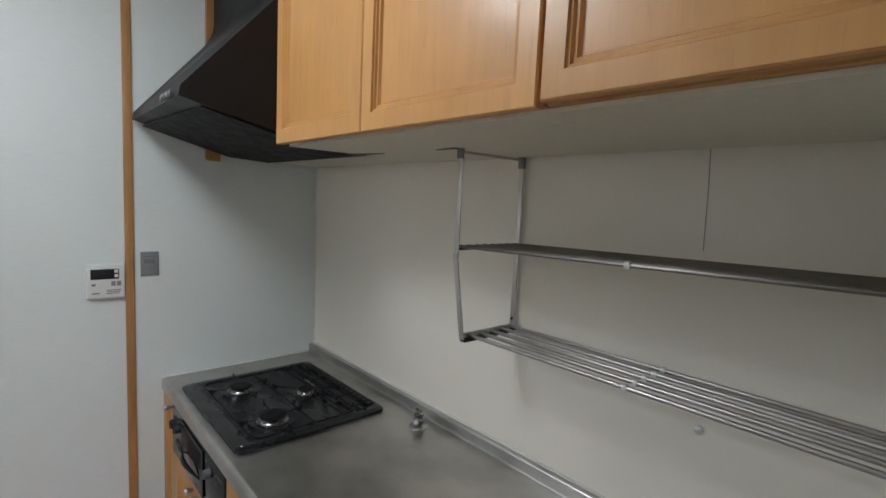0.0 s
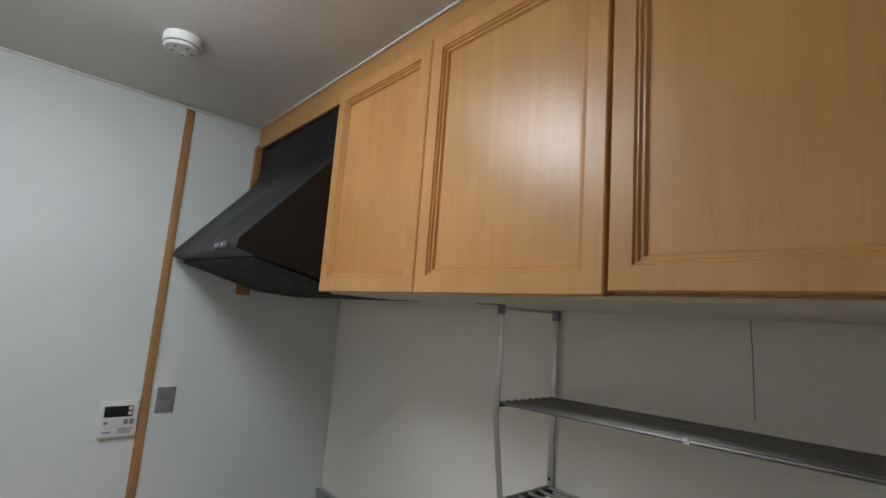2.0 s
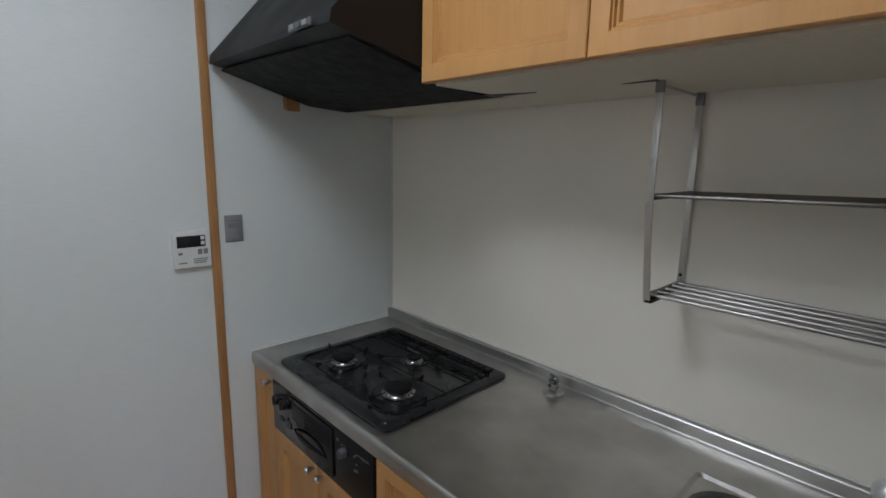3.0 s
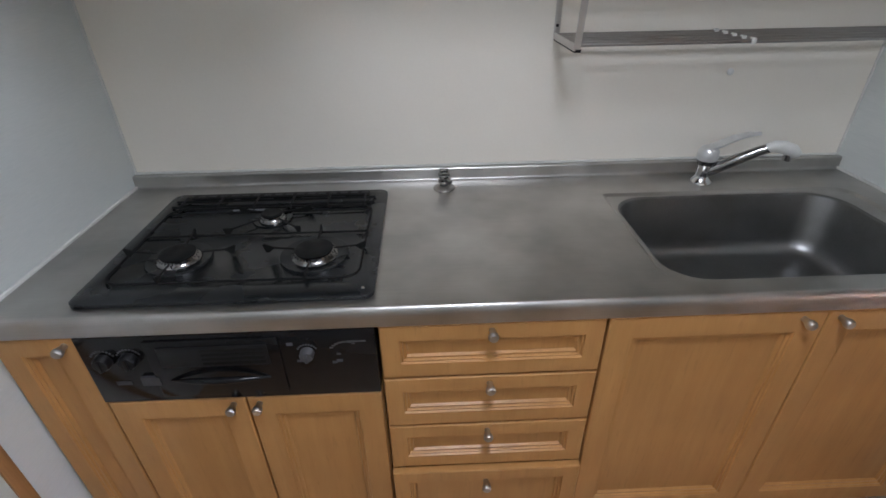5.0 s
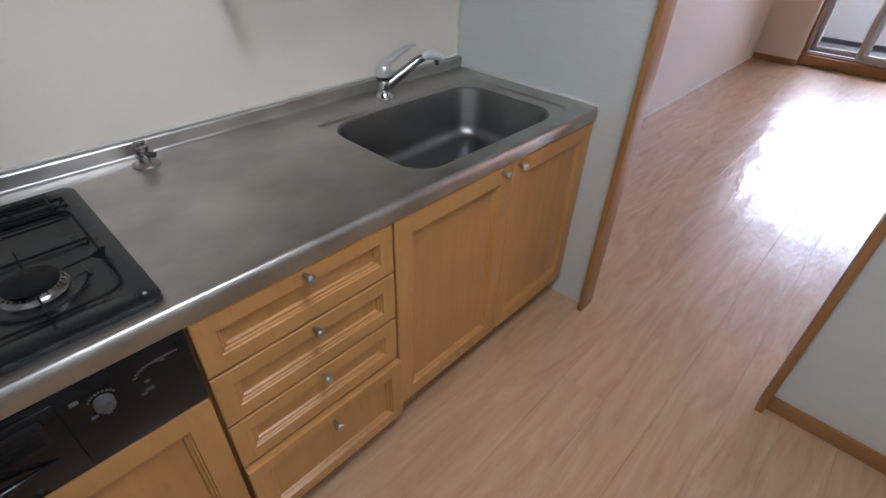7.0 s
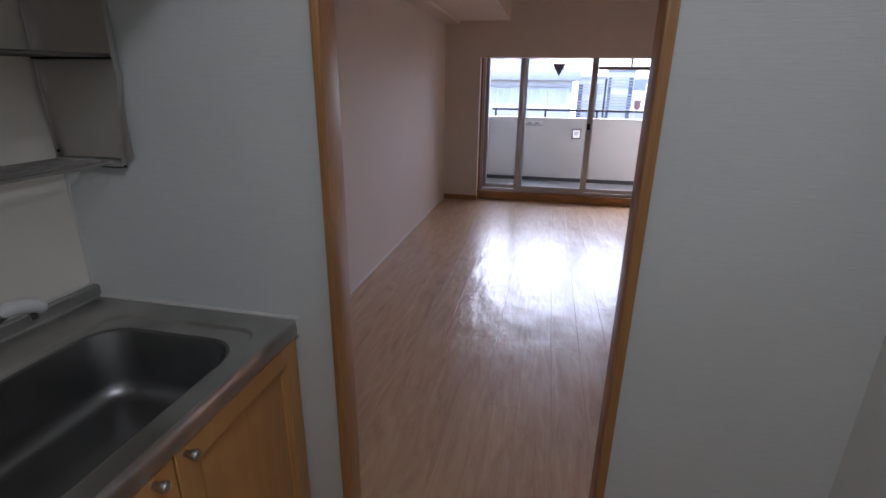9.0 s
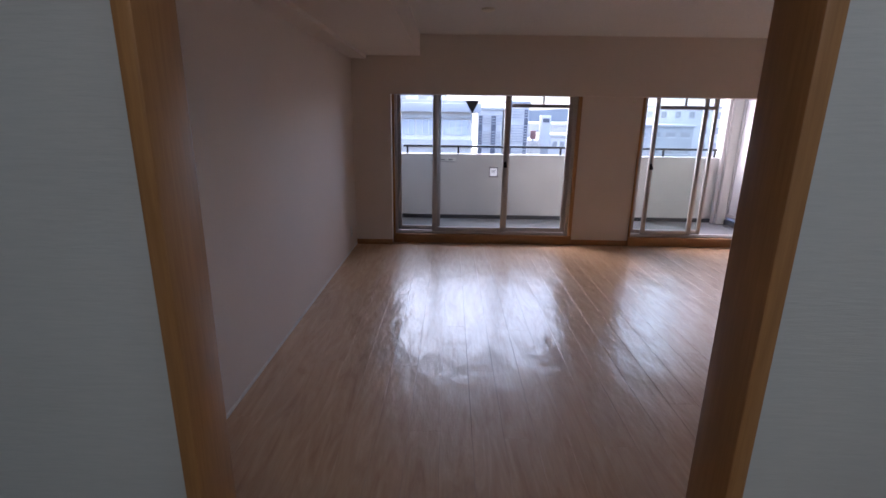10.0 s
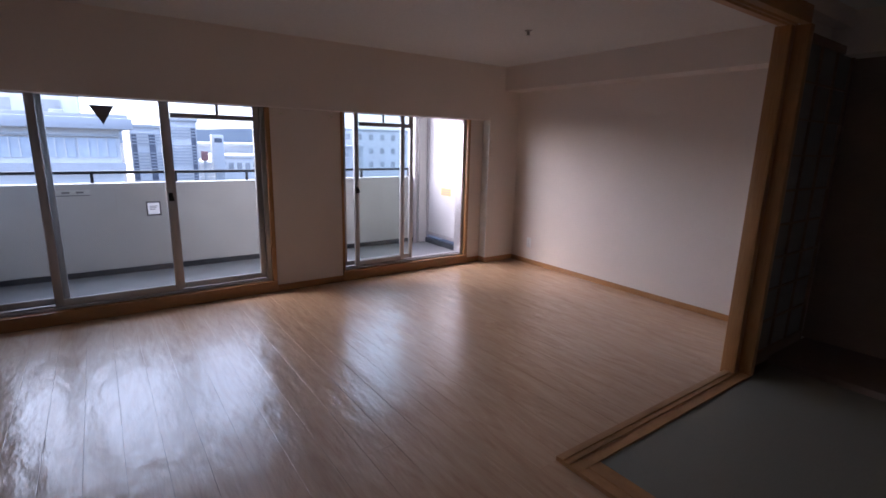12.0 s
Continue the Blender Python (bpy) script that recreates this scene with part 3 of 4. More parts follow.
sink = thing("sink", (1.65, -0.37, 0.62), "deep stainless steel kitchen sink bowl set into the worktop", "sink")
rings = []
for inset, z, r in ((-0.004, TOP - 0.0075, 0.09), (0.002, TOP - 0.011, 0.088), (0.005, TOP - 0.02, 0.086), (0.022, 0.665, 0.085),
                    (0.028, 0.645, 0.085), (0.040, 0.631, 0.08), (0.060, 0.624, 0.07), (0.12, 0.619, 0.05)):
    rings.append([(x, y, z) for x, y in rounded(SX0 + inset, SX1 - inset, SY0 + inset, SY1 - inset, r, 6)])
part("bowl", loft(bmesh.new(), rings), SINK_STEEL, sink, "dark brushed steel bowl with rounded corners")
part("drain", lathe(bmesh.new(), [(0.058, 0.6195), (0.056, 0.623), (0.048, 0.622), (0.040, 0.620), (0.0, 0.620)], (1.50, -0.44, 0)), CHROME, sink, "round chrome drain")


def panel_front(parent, name, x0, x1, z0, z1, face, frame_w=0.052, knob=None, back=0.018, label=""):
    """A framed wooden front with a moulded, sunk panel and a small knob."""
    def ring(i, d):
        return [(x0 + i, face + d, z0 + i), (x1 - i, face + d, z0 + i), (x1 - i, face + d, z1 - i), (x0 + i, face + d, z1 - i)]
    w = frame_w
    steps = [(0, back), (0, 0.0025), (0.0025, 0), (w, 0), (w + 0.002, 0.0045), (w + 0.0055, 0.0035), (w + 0.0075, 0.0085), (w + 0.0125, 0.0075),
             (w + 0.0155, 0.0135), (w + 0.019, 0.0135)]
    d = part(name, loft(bmesh.new(), [ring(*s) for s in steps], True, False), WOOD, parent, label)
    i = w + 0.0188
    part("panel", box(x0 + i, x1 - i, face + 0.0135, face + 0.0175, z0 + i, z1 - i), PANEL_WOOD, d)
    if knob:
        kx, kz = knob
        prof = [(0.0065, 0.0), (0.0065, -0.008), (0.0085, -0.013), (0.0105, -0.018), (0.0108, -0.024), (0.0085, -0.028), (0.0, -0.029)]
        part("knob", lathe(bmesh.new(), prof, (kx, face, kz), "y", 16), NICKEL, d, "small satin nickel knob")
    return d


def carcass(parent, x0, x1, z0, z1, y0=-0.606, y1=-0.002, top=True):
    bm = box(x0, x0 + 0.016, y0, y1, z0, z1)
    bx(bm, x1 - 0.016, x1, y0, y1, z0, z1)
    bx(bm, x0 + 0.016, x1 - 0.016, y0, y1, z0, z0 + 0.016)
    bx(bm, x0 + 0.016, x1 - 0.016, y1 - 0.006, y1, z0 + 0.016, z1)
    if top:
        bx(bm, x0 + 0.016, x1 - 0.016, y0, y1 - 0.006, z1 - 0.016, z1)
    return part("body", bm, WOOD, parent)


BZ0, BZ1 = 0.078, 0.752
group = "base units under the worktop"
c = thing("base_cabinet", (0.08, -0.3, 0), "narrow beech cabinet beside the wall", "cabinet", group)
carcass(c, 0.003, 0.160, BZ0, BZ1)
panel_front(c, "door", 0.006, 0.160, BZ0, BZ1, FACE + 0.001, 0.042, (0.143, 0.735))
c = thing("base_cabinet", (0.45, -0.3, 0), "beech double-door cabinet under the gas hob", "cabinet", group)
carcass(c, 0.162, 0.742, BZ0, 0.57)
panel_front(c, "door", 0.166, 0.4505, BZ0, 0.572, FACE, 0.052, (0.425, 0.556))
panel_front(c, "door", 0.4545, 0.740, BZ0, 0.572, FACE, 0.052, (0.480, 0.556))
c = thing("drawer_unit", (0.97, -0.3, 0), "beech unit with four drawers, the lowest slightly open", "drawers", group)
carcass(c, 0.745, 1.203, BZ0, BZ1)
for z0, z1, out, kz in ((0.614, 0.752, 0.0, 0.735), (0.464, 0.608, 0.0, 0.588), (0.313, 0.458, 0.0, 0.437), (BZ0 - 0.004, 0.3085, 0.016, 0.270)):
    panel_front(c, "drawer", 0.7485, 1.2005, z0, z1, FACE - out, 0.038, (0.972, kz))
c = thing("base_cabinet", (1.65, -0.3, 0), "beech double-door cabinet under the sink", "cabinet", group)
carcass(c, 1.2045, 2.097, BZ0 + 0.01, BZ1, top=False)
panel_front(c, "door", 1.2065, 1.648, BZ0 + 0.012, BZ1, FACE, 0.052, (1.600, 0.735))
panel_front(c, "door", 1.652, 2.090, BZ0 + 0.012, BZ1, FACE, 0.052, (1.652 + 0.024, 0.735))
structure("trim_toe_kick", box(0.003, 2.097, -0.572, -0.555, 0, BZ0 - 0.001), TRIM_SIDE, "recessed brown plinth below the units")

# ---- gas hob ----
hob = thing("gas_hob", (0.45, -0.35, TOP), "black three-burner gas hob with iron grates, set in the steel worktop", "gas hob")
HX0, HX1, HY0, HY1 = 0.155, 0.742, -0.600, -0.104
o = rounded(HX0, HX1, HY0, HY1, 0.02, 4)
i1 = rounded(HX0 + 0.006, HX1 - 0.006, HY0 + 0.006, HY1 - 0.006, 0.018, 4)
i2 = rounded(HX0 + 0.035, HX1 - 0.035, HY0 + 0.045, HY1 - 0.03, 0.03, 4)
i3 = rounded(HX0 + 0.042, HX1 - 0.042, HY0 + 0.052, HY1 - 0.037, 0.028, 4)
part("top_plate", loft(bmesh.new(), [[(x, y, TOP + 0.001) for x, y in o], [(x, y, TOP + 0.009) for x, y in o], [(x, y, TOP + 0.013) for x, y in i1],
     [(x, y, TOP + 0.013) for x, y in i2], [(x, y, TOP + 0.008) for x, y in i3]], True, True), PLATE, hob, "glossy black enamel top plate")
part("screw", lathe(bmesh.new(), [(0.004, TOP + 0.013), (0.003, TOP + 0.0145), (0.0, TOP + 0.0148)], (HX1 - 0.022, HY0 + 0.022, 0), "z", 10), CHROME, hob)


def burner(bxc, byc, r):
    z = TOP + 0.008
    part("drip_dish", lathe(bmesh.new(), [(r * 1.70, z), (r * 1.66, z + 0.004), (r * 1.35, z + 0.003), (r * 1.1, z + 0.0015)], (bxc, byc, 0), "z", 32), PLATE, hob)
    ringp = part("burner_ring", lathe(bmesh.new(), [(r * 1.16, z + 0.002), (r * 1.12, z + 0.006), (r * 1.00, z + 0.009), (r * 0.90, z + 0.013), (r * 0.80, z + 0.014)], (bxc, byc, 0), "z", 32),
                 BURNER, hob, "bright aluminium burner ring")
    slots = bmesh.new()
    for k in range(30):
        a = 2 * math.pi * k / 30
        ca, sa = math.cos(a), math.sin(a)
        sweep(slots, [(bxc + r * 1.00 * ca, byc + r * 1.00 * sa, z + 0.0093), (bxc + r * 0.93 * ca, byc + r * 0.93 * sa, z + 0.0123)], 0.0010, 5)
    part("flame_slot_ring", slots, DARK, ringp)
    part("burner_cap", lathe(bmesh.new(), [(r * 0.80, z + 0.014), (r * 0.92, z + 0.0150), (r * 0.92, z + 0.0175), (r * 0.80, z + 0.0200), (r * 0.35, z + 0.0192), (0.0, z + 0.019)], (bxc, byc, 0), "z", 32), CAST, hob, "black burner cap")


BURN = [(0.305, -0.440, 0.041), (0.600, -0.440, 0.045), (0.462, -0.262, 0.029)]
for b in BURN:
    burner(*b)
ZF, ZT = TOP + 0.0135, TOP + 0.034
wire = rounded(HX0 + 0.035, HX1 - 0.035, HY0 + 0.060, -0.205, 0.035, 5)
g = sweep(bmesh.new(), [(x, y, ZF) for x, y in wire] + [(*wire[0], ZF)], 0.0028, 6)
for y in (-0.348, -0.232):
    sweep(g, [(HX0 + 0.035, y, ZF), (HX1 - 0.035, y, ZF)], 0.0028, 6)
part("wire_frame", g, CAST, hob, "thin black wire frame of the pan supports")


def arm(x0, y0, x1, y1):
    """A flat finger from the frame at (x0, y0), with a raised fin there, running in to (x1, y1)."""
    d = Vector((x1 - x0, y1 - y0, 0))
    n = d.length
    u = d.normalized()
    v = Vector((-u.y, u.x, 0)) * 0.0016
    side = [(-0.007, ZF + 0.0165), (-0.004, ZF + 0.0185), (0.017, ZF + 0.0110), (n, ZF + 0.0090), (n, ZF + 0.0064), (0.017, ZF + 0.0076),
            (0.006, ZF - 0.002), (-0.002, ZF - 0.002)]
    o = Vector((x0, y0, 0))
    part("pan_support_arm", loft(bmesh.new(), [[o + u * a + w + Vector((0, 0, z)) for a, z in side] for w in (v, -v)], True, True),
         CAST, hob, "flat black iron pan support arm with a raised tip")


for cxb, cyb, r in BURN[:2]:
    side = HX0 + 0.035 if cxb < 0.45 else HX1 - 0.035
    arm(side, cyb + 0.012, cxb + (side - cxb) * 0.42, cyb + 0.006)
    arm(2 * cxb - side, cyb + 0.012, cxb - (side - cxb) * 0.42, cyb + 0.006)
    arm(cxb, HY0 + 0.060, cxb, cyb - r * 1.05)
    arm(cxb, -0.348, cxb, cyb + r * 1.05)
cxb, cyb, r = BURN[2]
for sx in (-1, 1):
    arm(cxb + sx * 0.085, cyb - 0.084, cxb + sx * r * 0.8, cyb - r * 0.8)
    arm(cxb + sx * 0.085, cyb + 0.030, cxb + sx * r * 0.9, cyb + r * 0.5)
g = bmesh.new()
for y in (-0.196, -0.164):
    sweep(g, [(HX0 + 0.03, y, TOP + 0.016), (HX1 - 0.03, y, TOP + 0.016)], 0.0035, 6)
for k in range(6):
    x = HX0 + 0.055 + k * 0.095
    sweep(g, [(x, -0.212, TOP + 0.012), (x, -0.204, TOP + 0.022), (x, -0.150, TOP + 0.022)], 0.0028, 6)
part("rear_grate", g, CAST, hob, "black wire grate over the rear vent")
v = bmesh.new()
bx(v, HX0 + 0.06, HX1 - 0.05, -0.147, -0.118, TOP + 0.012, TOP + 0.017, 0.002)
part("vent_cover", v, CAST, hob)
for k in range(16):
    x = HX0 + 0.075 + k * 0.0295
    part("vent_slot", box(x, x + 0.018, -0.140, -0.126, TOP + 0.0170, TOP + 0.0182), DARK, hob)
part("plate_badge", box(0.345, 0.425, -0.212, -0.198, TOP + 0.0085, TOP + 0.0105), GREYMETAL, hob)

grill = part("control_panel", box(0.163, 0.741, FACE - 0.002, -0.56, 0.577, 0.753, 0.002), BLACK, hob, "glossy black grill front with knobs")
yf = FACE - 0.002
part("grill_door", box(0.292, 0.552, yf - 0.006, yf - 0.0005, 0.592, 0.742, 0.003), BLACK, grill)
part("grill_window", box(0.316, 0.530, yf - 0.0085, yf - 0.0065, 0.676, 0.728, 0.002), DARK, grill, "dark glass window of the grill")
lv = bmesh.new()
for k in range(4):
    bx(lv, 0.40, 0.523, yf - 0.0100, yf - 0.0088, 0.683 + 0.011 * k, 0.688 + 0.011 * k)
part("grill_louvres", lv, CAST, grill)
hb = bmesh.new()
pts = [(0.322 + 0.20 * k / 12, yf - 0.006 - 0.018 * math.sin(math.pi * k / 12), 0.640 + 0.012 * math.sin(math.pi * k / 12)) for k in range(13)]
sweep(hb, pts, [0.002 + 0.006 * math.sin(math.pi * k / 12) for k in range(13)], 10)
part("grill_handle", hb, BLACK, grill, "curved black grill handle")
for kx, kz, r, mt in ((0.205, 0.695, 0.017, DARK), (0.256, 0.697, 0.017, DARK), (0.604, 0.697, 0.014, KNOB_GREY)):
    part("knob", lathe(bmesh.new(), [(r, 0), (r, -0.012), (r * 0.85, -0.017), (0, -0.0175)], (kx, yf, kz), "y", 20), mt, grill, "round control knob")
    part("pointer", box(kx - r * 0.22, kx + r * 0.22, yf - 0.0205, yf - 0.0176, kz - r * 0.85, kz + r * 0.85, 0.001), mt, grill)
    pr = bmesh.new()
    for k in range(9):
        a = radians(30 + 15 * k)
        cx, cz = kx + math.cos(a) * r * 1.45, kz + math.sin(a) * r * 1.45
        bx(pr, cx - 0.0018, cx + 0.0018, yf - 0.0008, yf + 0.001, cz - 0.0018, cz + 0.0018)
    part("dial_marks", pr, FAINTPRINT, grill)
pr = bmesh.new()
for k in range(8):
    a = radians(60 + 12 * k)
    cx, cz = 0.680 + math.cos(a) * 0.034, 0.687 + math.sin(a) * 0.034
    bx(pr, cx - 0.0035, cx + 0.0035, yf - 0.0008, yf + 0.001, cz - 0.0015, cz + 0.0015)
part("printed_scale", pr, FAINTPRINT, grill)
part("printed_mark", box(0.685, 0.722, yf - 0.0008, yf + 0.001, 0.720, 0.7235), FAINTPRINT, grill)
for a, b, cc in ((0.572, 0.720, 0.006), (0.665, 0.672, 0.006), (0.655, 0.668, 0.005), (0.585, 0.675, 0.005), (0.665, 0.690, 0.004)):
    part("printed_mark", box(a - cc, a + cc, yf - 0.0008, yf + 0.001, b - cc * 0.6, b + cc * 0.6), FAINTPRINT, grill)
part("grey_label", box(0.208, 0.238, yf - 0.001, yf + 0.001, 0.627, 0.637), DARKLABEL, grill)
part("grey_label", box(0.263, 0.300, yf - 0.0068, yf + 0.001, 0.628, 0.650), DARKLABEL, grill)

# ---- gas tap, mixer tap ----
vx, vy = 0.900, -0.085
valve = thing("gas_tap", (vx, vy, TOP), "small chrome gas tap on a round flange on the worktop", "gas tap")
part("flange", lathe(bmesh.new(), [(0.031, TOP + 0.0005), (0.031, TOP + 0.003), (0.027, TOP + 0.007), (0.015, TOP + 0.010), (0.0, TOP + 0.010)], (vx, vy, 0)), NICKEL, valve, "round chrome flange")
part("valve_body", lathe(bmesh.new(), [(0.012, TOP + 0.009), (0.012, TOP + 0.016), (0.0165, TOP + 0.019), (0.0165, TOP + 0.026), (0.0135, TOP + 0.029), (0.0135, TOP + 0.036),
     (0.0165, TOP + 0.039), (0.0165, TOP + 0.046), (0.012, TOP + 0.050), (0.0, TOP + 0.051)], (vx, vy, 0), seg=18), DARK_CHROME, valve)
part("outlet_nozzle", sweep(bmesh.new(), [(vx, vy, TOP + 0.031), (vx + 0.012, vy - 0.018, TOP + 0.030), (vx + 0.017, vy - 0.026, TOP + 0.029)], [0.010, 0.009, 0.0075], 12), DARK_CHROME, valve)
part("cock_key", box(vx - 0.013, vx + 0.013, vy - 0.003, vy + 0.003, TOP + 0.051, TOP + 0.060, 0.002), DARK_CHROME, valve, "flat turning key")

tx, ty = 1.642, -0.092
tap = thing("mixer_tap", (tx, ty, TOP), "chrome single-lever mixer tap with a white-tipped swivel spout", "tap")


def along(d, z, turn=-20):
    """A point d metres out from the body, in a direction given in degrees."""
    return (tx + d * math.cos(radians(turn)), ty + d * math.sin(radians(turn)), TOP + z)


part("base", lathe(bmesh.new(), [(0.030, TOP + 0.0005), (0.029, TOP + 0.005), (0.021, TOP + 0.012), (0.0185, TOP + 0.020), (0.0185, TOP + 0.046), (0.022, TOP + 0.054), (0.0, TOP + 0.055)], (tx, ty, 0)), CHROME, tap)
part("body_collar", lathe(bmesh.new(), [(0.022, TOP + 0.055), (0.0245, TOP + 0.058), (0.0245, TOP + 0.066), (0.0, TOP + 0.067)], (tx, ty, 0)), DARK_CHROME, tap)
# dark reflections along the spout are put into its darker chrome colour
part("spout", sweep(bmesh.new(), [along(0.0, 0.030), along(0.03, 0.046), along(0.08, 0.078), along(0.12, 0.103), along(0.142, 0.113)],
     [0.0165, 0.0165, 0.015, 0.0135, 0.0125], 16), DARK_CHROME, tap, "thick rising spout")
part("spray_head", sweep(bmesh.new(), [along(0.136, 0.112), along(0.152, 0.119), along(0.176, 0.119), along(0.196, 0.112), along(0.206, 0.102), along(0.208, 0.096)],
     [0.0125, 0.0155, 0.0175, 0.0175, 0.0155, 0.010], 16), WHITE, tap, "white plastic spray head")
part("aerator", sweep(bmesh.new(), [along(0.190, 0.108), along(0.190, 0.084)], [0.012, 0.011], 14), CHROME, tap)
part("cartridge_cap", lathe(bmesh.new(), [(0.0245, TOP + 0.067), (0.0275, TOP + 0.074), (0.0275, TOP + 0.092), (0.020, TOP + 0.104), (0.008, TOP + 0.110), (0.0, TOP + 0.111)], (tx, ty, 0)), SATIN, tap)
part("lever", sweep(bmesh.new(), [along(-0.010, 0.096), along(0.02, 0.112), along(0.055, 0.134), along(0.085, 0.147), along(0.112, 0.151)],
     [0.020, 0.021, 0.018, 0.014, 0.009], 14, flat=0.45), SATIN, tap, "broad pale satin lever handle")

# ---- wall units, hood ----
UF, UZ0, UZ1 = -0.510, 1.655, 2.236
group = "wall units under the ceiling"
w1 = thing("wall_cabinet", (1.19, -0.25, UZ0), "beech double-door wall cabinet beside the range hood", "cabinet", group)
carcass(w1, 0.766, 1.626, UZ0 + 0.004, UZ1 + 0.006, y0=UF + 0.020)
panel_front(w1, "door", 0.767, 1.1835, UZ0, UZ1, UF, 0.036)
panel_front(w1, "door", 1.1860, 1.6245, UZ0, UZ1, UF, 0.036)
w2 = thing("wall_cabinet", (1.86, -0.25, UZ0), "beech wall cabinet at the end of the run", "cabinet", group)
carcass(w2, 1.632, 2.097, UZ0 + 0.0035, UZ1 + 0.006, y0=UF + 0.018)
panel_front(w2, "door", 1.6325, 2.085, UZ0 + 0.006, UZ1 + 0.003, UF - 0.003, 0.036)
bm = box(0.785, 2.08, UF + 0.03, -0.012, UZ0 - 0.0035, UZ0 + 0.003)
bx(bm, 0.024, 0.785, -0.199, -0.012, UZ0 - 0.0035, UZ0 + 0.003)
structure("trim_cabinet_base", bm, CREAM, "cream board under the wall units")
for name, tri in (("trim_gap_by_hood", [(0.766, -0.300), (0.905, -0.256), (0.766, -0.252)]), ("trim_gap_by_rack", [(1.120, -0.250), (1.198, -0.262), (1.198, -0.240)])):
    structure(name, prism(bmesh.new(), tri, "z", UZ0 - 0.0052, UZ0 - 0.0037), DARK, "dark gap beside a bowed board under the wall units")
fa = box(0.022, 2.099, -0.466, -0.4515, UZ1 + 0.008, KC - 0.001, 0.002)
structure("trim_fascia", fa, WOOD, "beech filler board between units and ceiling")
structure("trim_fascia_bead", box(0.022, 2.099, -0.474, -0.4665, KC - 0.007, KC - 0.0008, 0.002), CAULK, "white bead above the filler board")
filler = [(-0.425, 1.640), (-0.425, 2.268)] + [(-0.450 - 0.025 * math.sin(radians(a)), 2.243 + 0.025 * math.cos(radians(a))) for a in range(0, 91, 15)]
filler += [(-0.475 + 0.012 * (1 - math.cos(radians(a))), 1.652 - 0.012 * math.sin(radians(a))) for a in range(0, 91, 30)]
structure("trim_hood_filler", prism(bmesh.new(), filler, "x", 0.0005, 0.0225), TRIM_WOOD, "brown wooden filler between hood and wall")

hood = thing("range_hood", (0.39, -0.35, 1.65), "black slanted range hood between wall and cabinet", "range hood")
HX = (0.024, 0.764)
def hood_side(x, dy, dz):
    """The hood's outline at one end; the front lip sits a little higher beside the wall."""
    front = [(-0.742 + dy, 1.742 + dz), (-0.738 + dy, 1.767 + dz)]
    rest = [(-0.500, 2.043), (-0.478, 2.071), (-0.463, 2.098), (-0.454, 2.124), (-0.450, 2.150), (-0.450, UZ1 + 0.006), (-0.02, UZ1 + 0.006), (-0.02, 1.672), (-0.205, 1.656), (-0.400, 1.668), (-0.700 + dy, 1.732 + dz)]
    return [(x, y, z) for y, z in front + rest]


part("shell", loft(bmesh.new(), [hood_side(HX[0], 0.022, 0.016), hood_side(HX[1], 0, 0)], True, True), HOOD, hood, "matt black sheet-metal shell")
def baffle_side(x, d):
    return [(x, -0.690, 1.726 + d), (x, -0.690, 1.731 + d), (x, -0.400, 1.667), (x, -0.240, 1.658), (x, -0.240, 1.650), (x, -0.400, 1.659)]


part("baffle_plate", loft(bmesh.new(), [baffle_side(HX[0] + 0.014, 0.012), baffle_side(HX[1] - 0.014, 0)], True, True), CAST, hood, "flat black baffle plate")
sw = box(0.600, 0.700, -0.7475, -0.7425, 1.746, 1.763, 0.002)
panel = part("switch_panel", sw, KNOB_GREY, hood, "small grey switch panel")
for k in range(3):
    part("switch_button", box(0.610 + 0.028 * k, 0.631 + 0.028 * k, -0.7500, -0.7477, 1.749, 1.760, 0.001), GREYPRINT if k != 1 else KNOB_GREY, panel)

# ---- dish rack under the wall units ----
rack = thing("dish_rack", (1.65, -0.12, 1.19), "two-tier stainless steel dish rack hung below the wall units", "dish rack")
for x in (1.194, 2.078):
    f = bx(bmesh.new(), x - 0.002, x + 0.013, -0.240, -0.237, 1.395, 1.652, 0.0008)
    bx(f, x - 0.002, x + 0.013, -0.015, -0.012, 1.19, 1.652, 0.0008)
    bx(f, x - 0.002, x + 0.001, -0.237, -0.015, 1.642, 1.648, 0.0008)
    part("end_frame", f, ROD_STEEL, rack, "flat steel end frame")
    lo = bmesh.new()
    sec = [(-0.244, 1.402), (-0.241, 1.402), (-0.205, 1.183), (-0.208, 1.183)]
    prism(lo, sec, "x", x - 0.002, x + 0.013)
    bx(lo, x - 0.002, x + 0.002, -0.208, -0.014, 1.180, 1.196, 0.0008)
    part("lower_bracket", lo, ROD_STEEL, rack)
    part("hanger_clip", box(x - 0.004, x + 0.014, -0.244, -0.2365, 1.628, 1.655, 0.001), GREYPRINT, rack)
    part("hanger_clip", box(x - 0.004, x + 0.014, -0.018, -0.008, 1.622, 1.655, 0.001), GREYPRINT, rack)
# upper rods: the dark underside they mirror is put into their colour
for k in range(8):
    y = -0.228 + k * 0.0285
    part("shelf_rod", sweep(bmesh.new(), [(1.197, y, 1.418), (2.080, y, 1.438)], 0.0042, 8), SHADED_ROD, rack)
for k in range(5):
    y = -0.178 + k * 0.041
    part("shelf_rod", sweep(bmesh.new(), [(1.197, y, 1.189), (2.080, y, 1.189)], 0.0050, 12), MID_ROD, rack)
    part("rod_clip", box(1.613, 1.624, y - 0.0065, y + 0.0065, 1.182, 1.1965, 0.002), WHITE, rack, "white plastic rod clip")
part("rod_clip", box(1.624, 1.635, -0.2345, -0.2215, 1.420, 1.434, 0.002), WHITE, rack, "white plastic rod clip")
